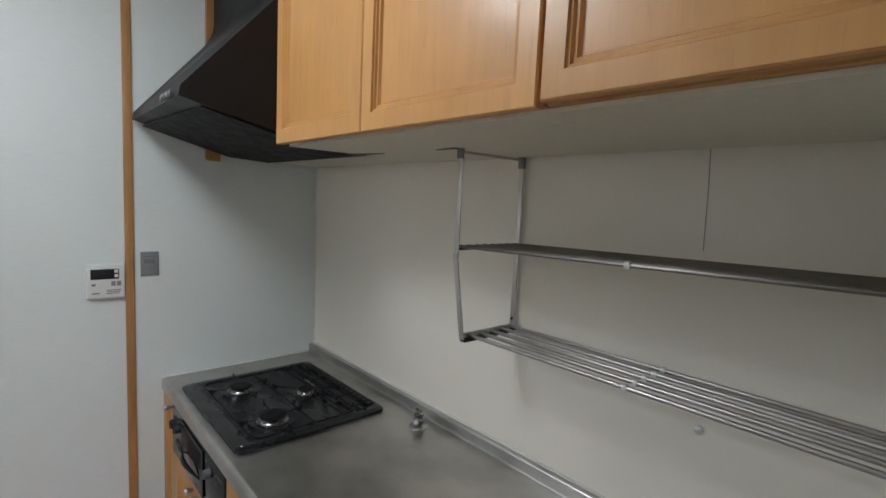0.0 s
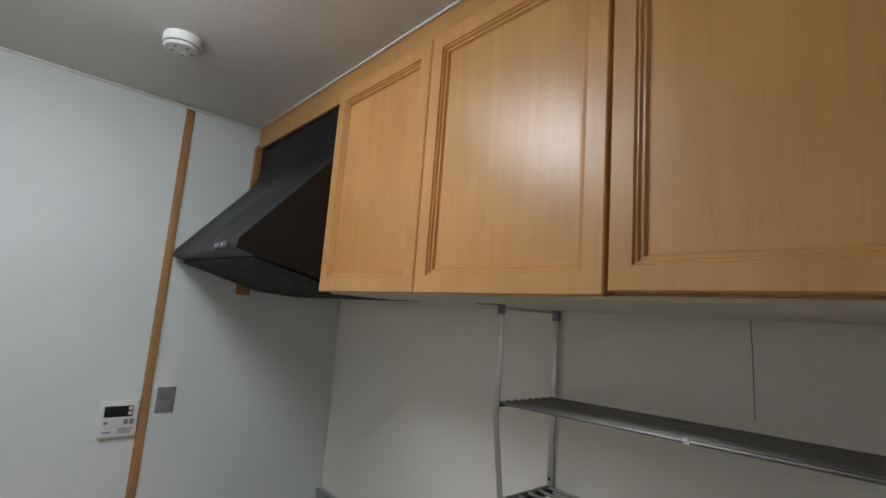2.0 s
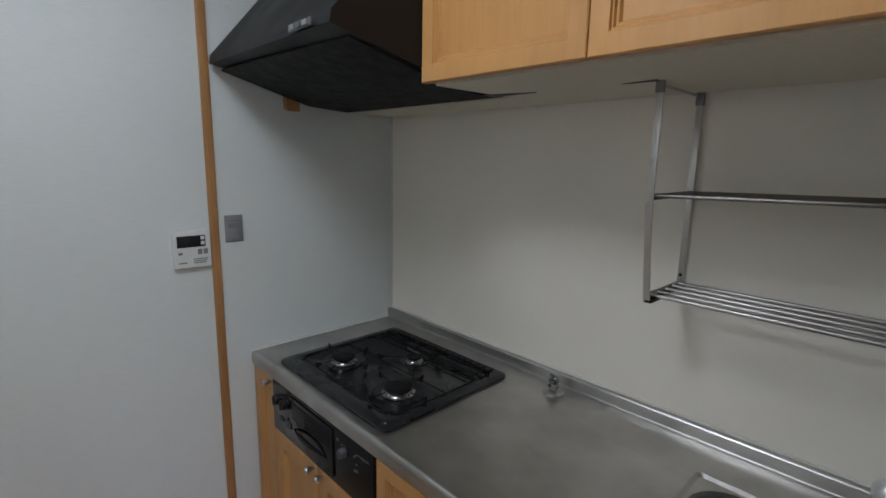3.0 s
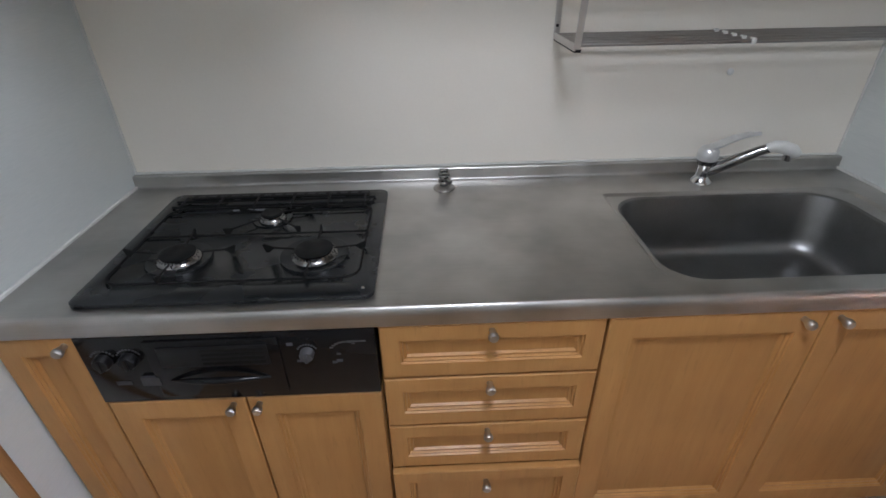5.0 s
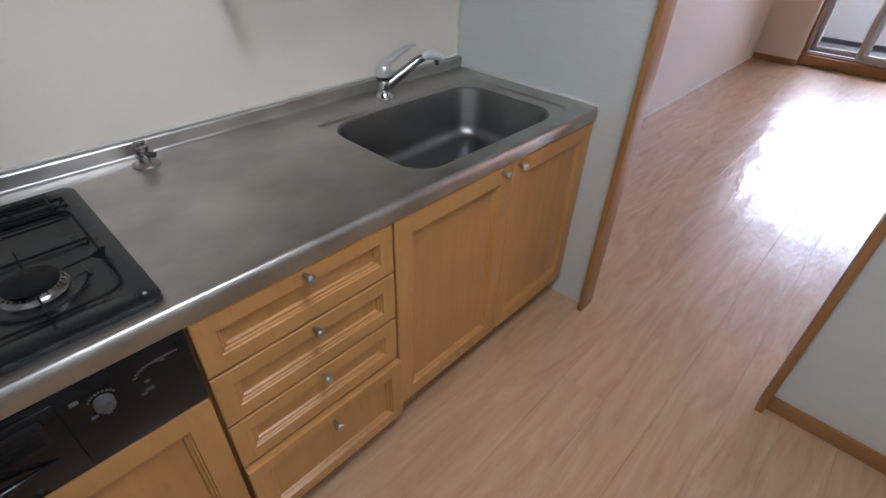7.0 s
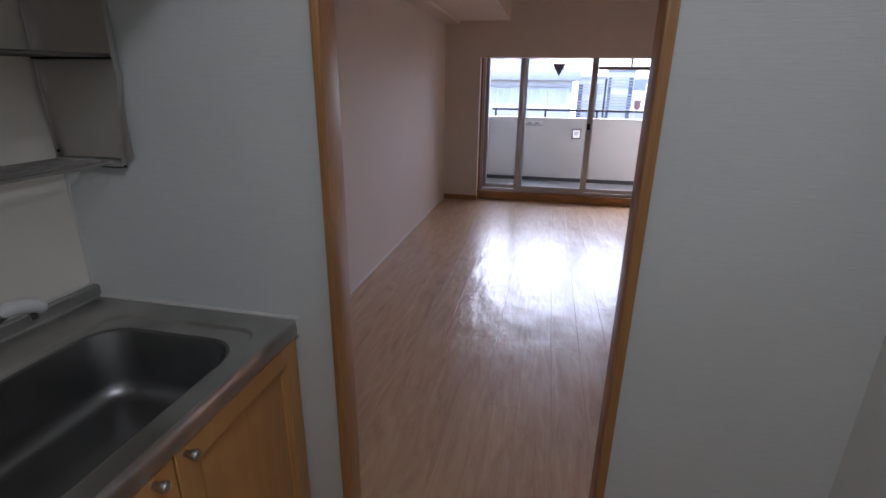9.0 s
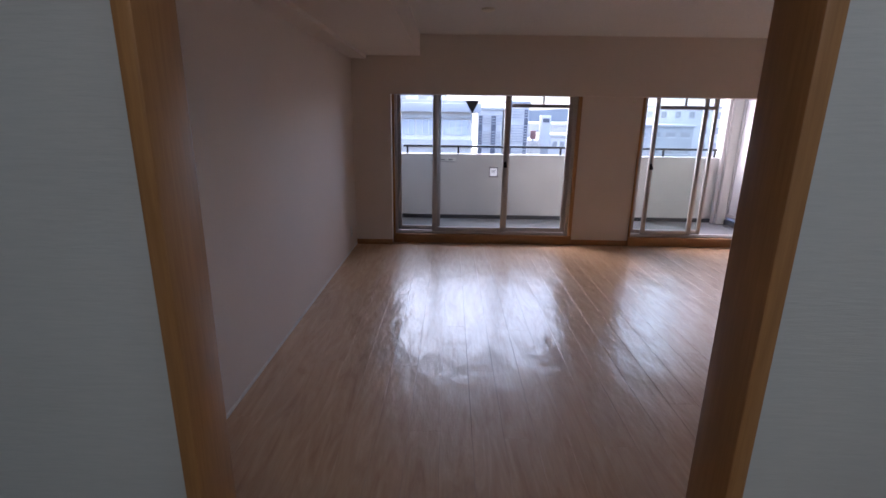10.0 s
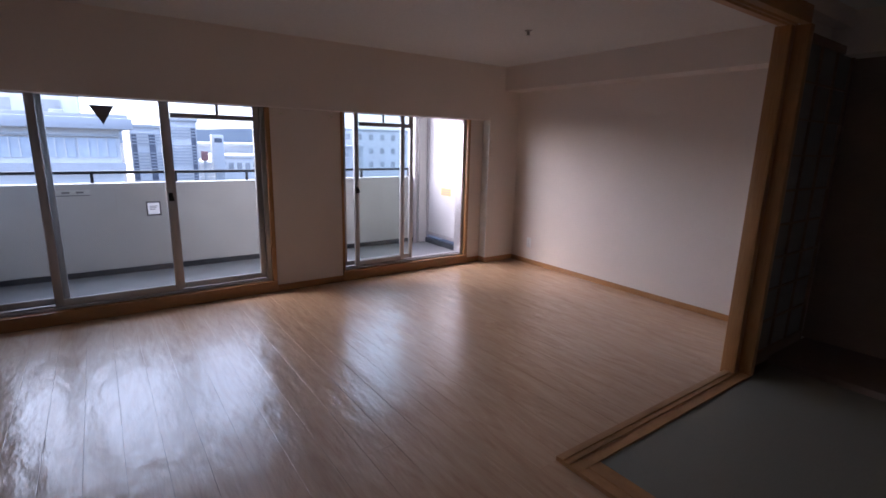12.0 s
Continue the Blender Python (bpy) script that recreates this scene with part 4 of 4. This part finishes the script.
for x in (1.194, 2.078):
    part("rail_bracket", box(x - 0.001, x + 0.016, -0.205, -0.012, 1.176, 1.1835, 0.001), DARK, rack, "dark bracket under the lower rods")
    part("screw", lathe(bmesh.new(), [(0.004, -0.0155), (0.0035, -0.0175), (0.0, -0.018)], (x + 0.005, 0, 1.212), "y", 10), DARK, rack)
part("shelf_carrier", box(1.193, 1.207, -0.238, -0.014, 1.4095, 1.4145, 0.001), DARK, rack)
part("shelf_carrier", box(2.070, 2.084, -0.238, -0.014, 1.4295, 1.4345, 0.001), DARK, rack)
part("splash_plate", box(2.0855, 2.088, -0.236, -0.012, 1.20, 1.63, 0.001), ROD_STEEL, rack, "steel end plate")
structure("trim_panel_joint", sweep(bmesh.new(), [(1.664, -0.0006, 1.655), (1.667, -0.0006, 1.58), (1.669, -0.0006, 1.45)], 0.0008, 5), GREYPRINT, "dark open joint in the wall panel")

# ---- small fixtures of the kitchen ----
ctl = thing("water_heater_controller", (0.004, -0.80, 1.19), "white water heater controller with a dark display on the wall", "controller")
part("housing", box(0.0008, 0.018, -0.859, -0.748, 1.131, 1.250, 0.004, 3), WHITE, ctl)
part("display", box(0.0182, 0.0195, -0.848, -0.765, 1.198, 1.234, 0.0005), DARK, ctl, "dark display window")
for z in (1.204, 1.220):
    part("button", box(0.0196, 0.0212, -0.779, -0.768, z, z + 0.011, 0.0006), WHITE, ctl)
for y in (-0.789, -0.772):
    part("button", box(0.0182, 0.0198, y, y + 0.013, 1.173, 1.190, 0.0006), GREYMETAL, ctl, "grey push button")
part("printed_mark", box(0.0182, 0.0188, -0.846, -0.834, 1.175, 1.183), GREYPRINT, ctl)
part("printed_mark", box(0.0182, 0.0188, -0.846, -0.822, 1.147, 1.151), GREYPRINT, ctl)
for k in range(3):
    part("printed_line", box(0.0182, 0.0188, -0.803, -0.765 + 0.003 * k, 1.145 + 0.006 * k, 1.148 + 0.006 * k), GREYPRINT, ctl)
hk = thing("wall_hook", (1.695, -0.006, 1.085), "tiny clear plastic hook on the kitchen wall panel", "hook")
part("disc", lathe(bmesh.new(), [(0.009, -0.0008), (0.009, -0.004), (0.005, -0.007), (0.0, -0.0075)], (1.695, 0, 1.085), "y", 14), WHITE, hk)
pl = thing("wall_plate", (0.004, -0.667, 1.244), "grey metal notice plate on the wall beside a wooden strip", "plate")
part("plate", box(0.0008, 0.004, -0.697, -0.638, 1.199, 1.289, 0.001), GREYMETAL, pl)
pp = box(0.0041, 0.0046, -0.687, -0.652, 1.245, 1.262)
bx(pp, 0.0041, 0.0046, -0.687, -0.650, 1.27, 1.273)
part("print", pp, GREYPRINT, pl)
AX, AY = 0.520, -0.883
al = thing("fire_alarm", (AX, AY, KC), "round white heat alarm on the kitchen ceiling", "alarm")
part("base", lathe(bmesh.new(), [(0.049, KC - 0.0005), (0.051, KC - 0.010), (0.051, KC - 0.022), (0.048, KC - 0.026), (0.0, KC - 0.026)], (AX, AY, 0)), WHITE, al)
part("grille", lathe(bmesh.new(), [(0.045, KC - 0.026), (0.045, KC - 0.031), (0.0, KC - 0.031)], (AX, AY, 0)), GREYPRINT, al)
part("cover", lathe(bmesh.new(), [(0.047, KC - 0.031), (0.048, KC - 0.033), (0.043, KC - 0.038), (0.012, KC - 0.040), (0.010, KC - 0.0385), (0.0, KC - 0.0385)], (AX, AY, 0)), WHITE, al)
for k in range(5):
    a = radians(72 * k + 20)
    part("vent_hole", lathe(bmesh.new(), [(0.005, KC - 0.0385), (0.004, KC - 0.0402), (0.0, KC - 0.0402)], (AX + 0.026 * math.cos(a), AY + 0.026 * math.sin(a), 0), "z", 10), GREYPRINT, al)
LX, LY = 0.98, -1.27
cl = thing("ceiling_light", (LX, LY, KC), "round white kitchen ceiling light, switched on", "ceiling light")
part("housing", lathe(bmesh.new(), [(0.20, KC - 0.0005), (0.20, KC - 0.025), (0.0, KC - 0.025)], (LX, LY, 0)), WHITE, cl)
part("diffuser", lathe(bmesh.new(), [(0.195, KC - 0.0255), (0.190, KC - 0.070), (0.165, KC - 0.095), (0.10, KC - 0.108), (0.0, KC - 0.112)], (LX, LY, 0)), DIFFUSER, cl, "lit white diffuser")


def outlet(y, z, x, turn, label):
    o = thing("wall_outlet", (x, y, z), label, "outlet")
    m = Matrix.Translation((x, y, z)) @ Matrix.Rotation(turn, 4, "Z")
    def placed(bm):
        bmesh.ops.transform(bm, matrix=m, verts=bm.verts)
        return bm
    part("plate", placed(box(-0.035, 0.035, -0.008, -0.0008, -0.06, 0.06, 0.003)), WHITE, o)
    part("socket", placed(box(-0.012, 0.012, -0.0105, -0.0082, -0.033, 0.033, 0.001)), WHITE, o)
    for dz in (-0.016, 0.016):
        for dx in (-0.005, 0.005):
            part("slot", placed(box(dx - 0.001, dx + 0.001, -0.0112, -0.0104, dz - 0.004, dz + 0.004)), DARK, o)


outlet(-1.93, 0.29, 1.926, math.pi, "ivory wall outlet low on the kitchen wall")
outlet(YL, 0.215, 6.72, 0.0, "ivory wall outlet low on the living room wall")
outlet(YR, 0.256, 6.734, math.pi, "ivory wall outlet low on the living room wall")

# ---- living room ceiling ----
sp = thing("sprinkler", (5.565, -4.082, LC), "small metal sprinkler head on the ceiling", "sprinkler")
part("rose", lathe(bmesh.new(), [(0.030, LC - 0.0005), (0.028, LC - 0.008), (0.0, LC - 0.008)], (5.565, -4.082, 0)), NICKEL, sp)
part("head", lathe(bmesh.new(), [(0.011, LC - 0.008), (0.010, LC - 0.030), (0.016, LC - 0.032), (0.016, LC - 0.035), (0.0, LC - 0.035)], (5.565, -4.082, 0)), NICKEL, sp)
cr = thing("ceiling_socket", (5.76, -1.35, LC), "flat pale ceiling rose for a lamp", "ceiling rose")
part("rose", lathe(bmesh.new(), [(0.055, LC - 0.0005), (0.053, LC - 0.012), (0.030, LC - 0.022), (0.0, LC - 0.022)], (5.76, -1.35, 0)), CREAM, cr)
for y in (-2.62, -3.09):
    hk = thing("curtain_bracket", (XW, y, 1.645), "small pale curtain bracket on the wall between the windows", "bracket")
    part("plate", box(XW - 0.012, XW - 0.0008, y - 0.02, y + 0.02, 1.63, 1.655, 0.003), CREAM, hk)
    part("arm", box(XW - 0.05, XW - 0.012, y - 0.007, y + 0.007, 1.637, 1.649, 0.003), CREAM, hk)

# ---- tatami room ----
GX, GY = 3.935, -2.815
sill = thing("sill_track", (3.870, -3.6, 0), "brown wooden sliding-door sill turning a corner on the floor", "door sill", kind="structure")
pr = [(3.800, 0.0), (GX, 0.0), (GX, 0.022), (3.910, 0.024), (3.898, 0.024), (3.896, 0.019), (3.878, 0.019), (3.876, 0.024), (3.864, 0.024), (3.862, 0.019),
      (3.844, 0.019), (3.842, 0.024), (3.800, 0.024)]
part("sill_run", prism(bmesh.new(), pr, "y", -4.464, GY), TRIM_SIDE, sill, "grooved brown sill")
pr2 = [(GY - 0.135, 0.0), (GY, 0.0), (GY, 0.022), (GY - 0.025, 0.0235), (GY - 0.037, 0.0235), (GY - 0.039, 0.019), (GY - 0.057, 0.019), (GY - 0.059, 0.0235),
       (GY - 0.135, 0.0235)]
part("sill_run", prism(bmesh.new(), pr2, "x", 2.222, 3.799), TRIM_SIDE, sill, "grooved brown sill")
lint = thing("lintel_track", (3.870, -3.6, 2.1), "brown wooden grooved lintel above the tatami room opening", "lintel", kind="structure")
pr3 = [(x, 2.216 - z) for x, z in ((3.800, 0.03), (3.800, 0.120), (3.842, 0.120), (3.844, 0.108), (3.862, 0.108), (3.864, 0.120), (3.876, 0.120), (3.878, 0.108),
       (3.896, 0.108), (3.898, 0.120), (GX, 0.120), (GX, 0.03))]
part("lintel_run", prism(bmesh.new(), pr3, "y", -4.464, GY), TRIM_SIDE, lint)
part("lintel_run", box(2.222, 3.799, GY - 0.135, GY, 2.096, 2.186, 0.003), TRIM_SIDE, lint)
part("upper_wall", box(3.830, 3.905, YR, GY - 0.03, 2.187, LC), LIVING, lint, "pale wall strip above the lintel")
part("upper_wall", box(2.222, 3.830, GY - 0.105, GY - 0.03, 2.187, LC), LIVING, lint, "pale wall strip above the lintel")
post = thing("door_post", (3.890, -4.53, 0), "brown wooden post at the end of the tatami room opening", "post", kind="structure")
part("post_shaft", box(3.875, 3.960, -4.480, -4.418, 0, 2.10, 0.003), TRIM_WOOD, post)
part("post_stop", box(3.800, 3.874, -4.520, -4.465, 0, 2.10, 0.003), TRIM_WOOD, post)
structure("wall_closet_end", box(3.935, 3.980, YR, -4.48, 0, LC), LIVING, "pale wall beside the tatami room opening")
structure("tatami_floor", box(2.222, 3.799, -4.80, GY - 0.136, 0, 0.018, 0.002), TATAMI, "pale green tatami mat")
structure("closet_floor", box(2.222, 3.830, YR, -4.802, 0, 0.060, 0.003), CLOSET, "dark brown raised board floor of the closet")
# the closet's lack of light is put into this lining's dark colour
structure("closet_lining", box(2.222, 3.934, YR + 0.0005, YR + 0.012, 0.06, LC), CLOSET, "back wall of the closet, coloured dark to look unlit")


def lattice_door(x, y0, y1):
    d = thing("shoji_door", (x, (y0 + y1) / 2, 0.03), "dark lattice sliding door parked behind the post", "sliding door", "parked sliding doors")
    f = box(x - 0.014, x + 0.014, y0 - 0.035, y0, 0.03, 2.08, 0.002)
    bx(f, x - 0.014, x + 0.014, y1, y1 + 0.035, 0.03, 2.08, 0.002)
    bx(f, x - 0.013, x + 0.013, y1 + 0.035, y0 - 0.035, 0.03, 0.12, 0.002)
    bx(f, x - 0.013, x + 0.013, y1 + 0.035, y0 - 0.035, 2.03, 2.08, 0.002)
    part("door_frame", f, OLDWOOD, d)
    part("paper", box(x + 0.004, x + 0.006, y1 + 0.035, y0 - 0.035, 0.12, 2.03), SHOJI, d, "paper behind the lattice, coloured dark for the dim room")
    n = 9
    for k in range(1, n):
        z = 0.12 + 1.91 * k / n
        part("lattice_bar", box(x - 0.010, x + 0.003, y1 + 0.035, y0 - 0.035, z - 0.006, z + 0.006), OLDWOOD, d)
    for k in (1, 2):
        y = y0 - 0.035 + (y1 - y0 + 0.07) * k / 3
        part("lattice_bar", box(x - 0.011, x + 0.0035, y - 0.006, y + 0.006, 0.12, 2.03), OLDWOOD, d)


lattice_door(3.852, -4.530, -5.40)
lattice_door(3.888, -4.500, -5.43)

# ---- balcony ----
PX = 8.45
structure("balcony_floor", box(7.32, PX, -6.2, 1.5, -0.15, 0.03), BALC_FLOOR, "grey sheet balcony floor")
structure("balcony_parapet", box(PX, PX + 0.15, -6.2, 1.5, -0.30, 0.950, 0.01), CONCRETE, "white painted concrete parapet")
structure("balcony_gutter", box(PX - 0.014, PX - 0.001, -5.05, 1.5, 0.03, 0.085), GUTTER, "dark waterproof skirting below the parapet")
structure("balcony_ceiling", box(7.32, PX + 0.2, -6.2, 1.5, 2.42, 2.58), CONCRETE, "white concrete slab above the balcony")
structure("balcony_end_wall", box(7.321, PX - 0.001, -0.365, -0.22, 0.03, 2.42), CONCRETE, "white end wall of the balcony")
structure("balcony_column", box(8.33, PX + 0.2, -5.45, -4.87, 0.03, 2.42, 0.008), CONCRETE, "white concrete column at the end of the balcony")
rail = thing("balcony_railing", (PX + 0.07, -2.3, 0.950), "black metal handrail on the white parapet", "railing")
part("handrail", box(PX + 0.045, PX + 0.095, -4.82, -0.40, 1.040, 1.070, 0.006), RAIL, rail)
for k in range(7):
    y = -0.454 - k * 0.724
    part("rail_post", box(PX + 0.058, PX + 0.082, y - 0.014, y + 0.014, 0.950, 1.046, 0.003), RAIL, rail)
pan = thing("partition_panel", (7.75, -4.98, 0), "white balcony partition panel in a grey frame with a small notice", "partition")
fr = box(7.36, 7.40, -5.02, -4.98, 0.03, 2.3, 0.003)
bx(fr, 8.285, 8.325, -5.02, -4.98, 0.03, 2.3, 0.003)
bx(fr, 7.40, 8.285, -5.02, -4.98, 0.14, 0.18, 0.003)
bx(fr, 7.40, 8.285, -5.02, -4.98, 1.76, 1.80, 0.003)
part("panel_frame", fr, ALU, pan)
part("board", box(7.401, 8.284, -5.008, -4.996, 0.181, 1.759), BOARD, pan, "plain white board")
part("notice", box(7.76, 7.98, -4.9955, -4.993, 0.73, 0.83), YELLOW, pan, "small yellowish notice")
nb = bmesh.new()
for k in range(3):
    bx(nb, 7.78, 7.96, -4.9928, -4.9915, 0.746 + 0.027 * k, 0.757 + 0.027 * k)
part("notice_print", nb, GREYPRINT, pan)
part("base_rail", box(7.36, 8.32, -5.03, -4.97, 0.03, 0.10, 0.004), GUTTER, pan)
part("drain_pipe", sweep(bmesh.new(), [(8.37, -4.83, 0.03), (8.37, -4.83, 2.42)], 0.03, 14), ALU, pan, "grey downpipe")
tag = thing("parapet_plaque", (PX, -1.0, 0.86), "pale worn label strip on the parapet", "label")
part("strip", box(PX - 0.004, PX - 0.0008, -1.15, -0.78, 0.846, 0.896, 0.001), WHITE, tag)
part("lower_edge", box(PX - 0.0055, PX - 0.0009, -1.15, -0.80, 0.838, 0.8455, 0.001), GREYPRINT, tag)
for k in range(3):
    part("worn_print", box(PX - 0.0052, PX - 0.0042, -1.10 + 0.11 * k, -1.04 + 0.11 * k, 0.862, 0.880), GREYMETAL, tag)

# ---- outside ----
GZ = -9.0
structure("ground", box(7.6, 1500, -900, 900, GZ - 0.5, GZ), ASPHALT, "grey street level far below")


def building(name, x0, x1, y0, y1, top, wall, label, floors, bays, wz=0.5, wy=0.6):
    """A far block; its windows stand in rows on the side towards the flat (low x)."""
    b = thing(name, ((x0 + x1) / 2, (y0 + y1) / 2, GZ), label, "building")
    part("wall", box(x0, x1, y1, y0, GZ, top), wall, b)
    part("roof", box(x0 - 0.25, x1 + 0.25, y1 - 0.25, y0 + 0.25, top, top + 0.45, 0.04), FAR_GREY, b, "flat roof with a low parapet")
    fh = (top - GZ) / floors
    bw = (y0 - y1) / bays
    for f in range(floors):
        zc = GZ + fh * (f + 0.55)
        if zc < -6.5:
            continue
        for k in range(bays):
            yc = y0 - bw * (k + 0.5)
            w = part("window", box(x0 - 0.06, x0 + 0.05, yc - bw * wy / 2, yc + bw * wy / 2, zc - fh * wz / 2, zc + fh * wz / 2), FAR_GLASS, b)
            part("window_sill", box(x0 - 0.14, x0 - 0.01, yc - bw * wy / 2 - 0.05, yc + bw * wy / 2 + 0.05, zc - fh * wz / 2 - 0.12, zc - fh * wz / 2), FAR_WHITE, w)
    return b


def banded_office():
    """The long office block: a deep roof edge, continuous window rows with mullions, coloured aprons."""
    b = thing("office_building", (48, 6.9, GZ), "white office block with blue bands and long window rows", "building")
    part("wall", box(40, 56, -2.6, 16.5, GZ, 1.80), FAR_WHITE, b)
    part("roof", box(39.2, 56.3, -3.3, 16.8, 1.78, 2.45, 0.05), FAR_BLUE, b, "deep blue-grey roof edge")
    part("roof_parapet", box(39.5, 56.2, -3.1, 16.7, 2.45, 2.68, 0.03), FAR_GREY, b)
    for z in (1.62, -1.58, -4.78):
        for k in range(9):
            y = 16.2 - k * 2.08
            w = part("window", box(39.93, 40.05, y - 1.92, y, z - 1.55, z - 0.40), FAR_PALE_GLASS, b)
            for q in (0.48, 0.96, 1.44):
                part("mullion", box(39.88, 39.94, y - q - 0.03, y - q + 0.03, z - 1.55, z - 0.40), FAR_WHITE, w)
        part("apron", box(39.55, 39.99, -2.75, 16.6, z - 2.45, z - 1.90), FAR_BLUE, b, "blue band between storeys")
        part("cornice", box(39.75, 39.99, -2.65, 16.55, z - 0.30, z - 0.18), FAR_GREY, b)
    sb = thing("office_annex", (50, 7.9, 2.5), "white setback storey with dark openings on an office roof", "building")
    part("wall", box(46, 55, -0.6, 16.5, 2.455, 4.6), FAR_WHITE, sb)
    for k in range(6):
        y = 0.4 + k * 2.6
        part("window", box(45.93, 46.05, y, y + 1.5, 2.9, 3.7), FAR_GLASS, sb)
    part("vent_box", box(44.6, 45.5, 0.2, 1.0, 2.455, 3.05, 0.05), FAR_GREY, sb)


def striped_tower(name, y0, y1, top, strips, label):
    """A slim block with fine horizontal fins and dark upright window strips."""
    b = thing(name, (61, (y0 + y1) / 2, GZ), label, "building")
    part("wall", box(55, 68, y1, y0, GZ, top), FAR_WHITE, b)
    part("roof", box(54.8, 68.2, y1 - 0.12, y0 + 0.12, top, top + 0.30, 0.04), FAR_GREY, b)
    for a, c in strips:
        part("window", box(54.94, 55.05, c, a, -5.5, top - 0.5), FAR_DARK_GLASS, b)
    n = 0
    z = top - 0.55
    while z > -4.0:
        if n % 9 not in (4, 5):
            part("fin", box(54.86, 54.935, y1 + 0.1, y0 - 0.1, z - 0.04, z + 0.04), FAR_FIN, b)
        z -= 0.28
        n += 1


banded_office()
striped_tower("office_building", -3.9, -6.55, 2.15, ((-4.0, -4.4), (-5.35, -5.85)), "white block with fine fins and dark window strips")
striped_tower("office_building", -6.75, -9.35, 2.85, ((-6.85, -7.15), (-8.85, -9.25)), "taller white block with fine fins and dark strips")
building("apartment_block", 109, 124, -42, -66, 3.9, FAR_PALE, "pale blue block with rows of small square windows", 4, 8, 0.42, 0.38)
building("shop_building", 75, 84, -11.0, -15.6, -2.2, FAR_GREY, "low grey shop building", 3, 5, 0.4, 0.6)
building("shop_building", 80, 92, -15.8, -24, -1.5, FAR_WHITE, "low white shop building", 3, 7, 0.4, 0.6)
building("warehouse", 94, 120, -13, -46, 0.1, FAR_GREY, "long grey warehouse behind the shops", 3, 12, 0.3, 0.6)
sg = thing("sign_tower", (60, -12.05, GZ), "white sign tower with a small dark mark", "sign")
part("mast", box(59.8, 60.2, -12.4, -11.7, GZ, -1.9), FAR_GREY, sg)
part("board", box(59.5, 60.4, -12.65, -11.45, -1.9, 1.75, 0.05), FAR_WHITE, sg)
part("dark_mark", box(59.4, 59.48, -12.45, -11.7, 0.95, 1.40), FAR_DARK_GLASS, sg)
sg = thing("sign_board", (58, -10.4, GZ), "small red roadside sign", "sign")
part("mast", box(57.9, 58.1, -10.5, -10.3, GZ, -0.9), FAR_GREY, sg)
part("board", box(57.7, 58.2, -10.7, -10.1, -0.9, 0.05, 0.03), RED, sg)
hb = bmesh.new()
ridge = []
for k in range(61):
    y = 700 - k * 1400 / 60
    ridge.append((y, 14 + 9 * noise.noise(Vector((y * 0.006, 0.3, 0))) + 4 * noise.noise(Vector((y * 0.02, 1.3, 0)))))
prism(hb, [(700, GZ)] + ridge + [(-700, GZ)], "x", 900, 960)
structure("backdrop_hills", hb, HILL, "low hills on the horizon, haze put into their colour")

# ---- floor boards ----
structure("floor_base", box(-0.12, 7.32, -5.56, 0.1, -0.10, -0.012), SUBFLOOR, "dark base under the floor boards")
floor = thing("floor", (3.5, -2.5, 0), "glossy pale brown wood-grain floor boards", "floor", kind="structure")
PW, PL = 0.1515, 1.818
plank_mesh = {}


def plank(x0, x1, y0, y1):
    key = (round(x1 - x0, 3), round(y1 - y0, 3))
    if key not in plank_mesh:
        lx, ly, b = key[0] / 2 - 0.00008, key[1] / 2 - 0.0001, 0.0009
        o = [(-lx, -ly), (lx, -ly), (lx, ly), (-lx, ly)]
        i = [(-lx + b, -ly + b), (lx - b, -ly + b), (lx - b, ly - b), (-lx + b, ly - b)]
        bm = loft(bmesh.new(), [[(x, y, -0.0118) for x, y in o], [(x, y, -0.0003) for x, y in o], [(x, y, 0) for x, y in i]], False, True)
        bmesh.ops.recalc_face_normals(bm, faces=bm.faces)
        me = bpy.data.meshes.new("plank")
        bm.to_mesh(me)
        bm.free()
        me.materials.append(PLANK)
        plank_mesh[key] = me
    ob = new("plank", plank_mesh[key])
    ob.parent = floor
    ob.location = Vector(((x0 + x1) / 2, (y0 + y1) / 2, 0)) - floor.location
    return ob


rows_n = int(math.ceil((YL - YR) / PW))
for r in range(rows_n):
    y1 = YL - r * PW
    y0 = max(y1 - PW, YR)
    xs = 0.0 if y1 > -1.93 else 2.132 if y1 > -2.05 else 2.22
    spans = [(xs, XW - 0.02 if y0 < -0.39 and y1 > -4.99 else XF)]
    if y1 <= GY + 0.02:
        spans = [(GX, spans[0][1])]
    elif y0 < GY:
        spans = [(xs, GX), (GX, spans[0][1])]
    off = (r * 0.62) % PL
    for s0, s1 in spans:
        low = GY if s1 == GX else y0
        x = s0 - off
        while x < s1 - 0.02:
            a, b = max(x, s0), min(x + PL, s1)
            if b - a > 0.03:
                plank(a, b, low, y1)
            x += PL
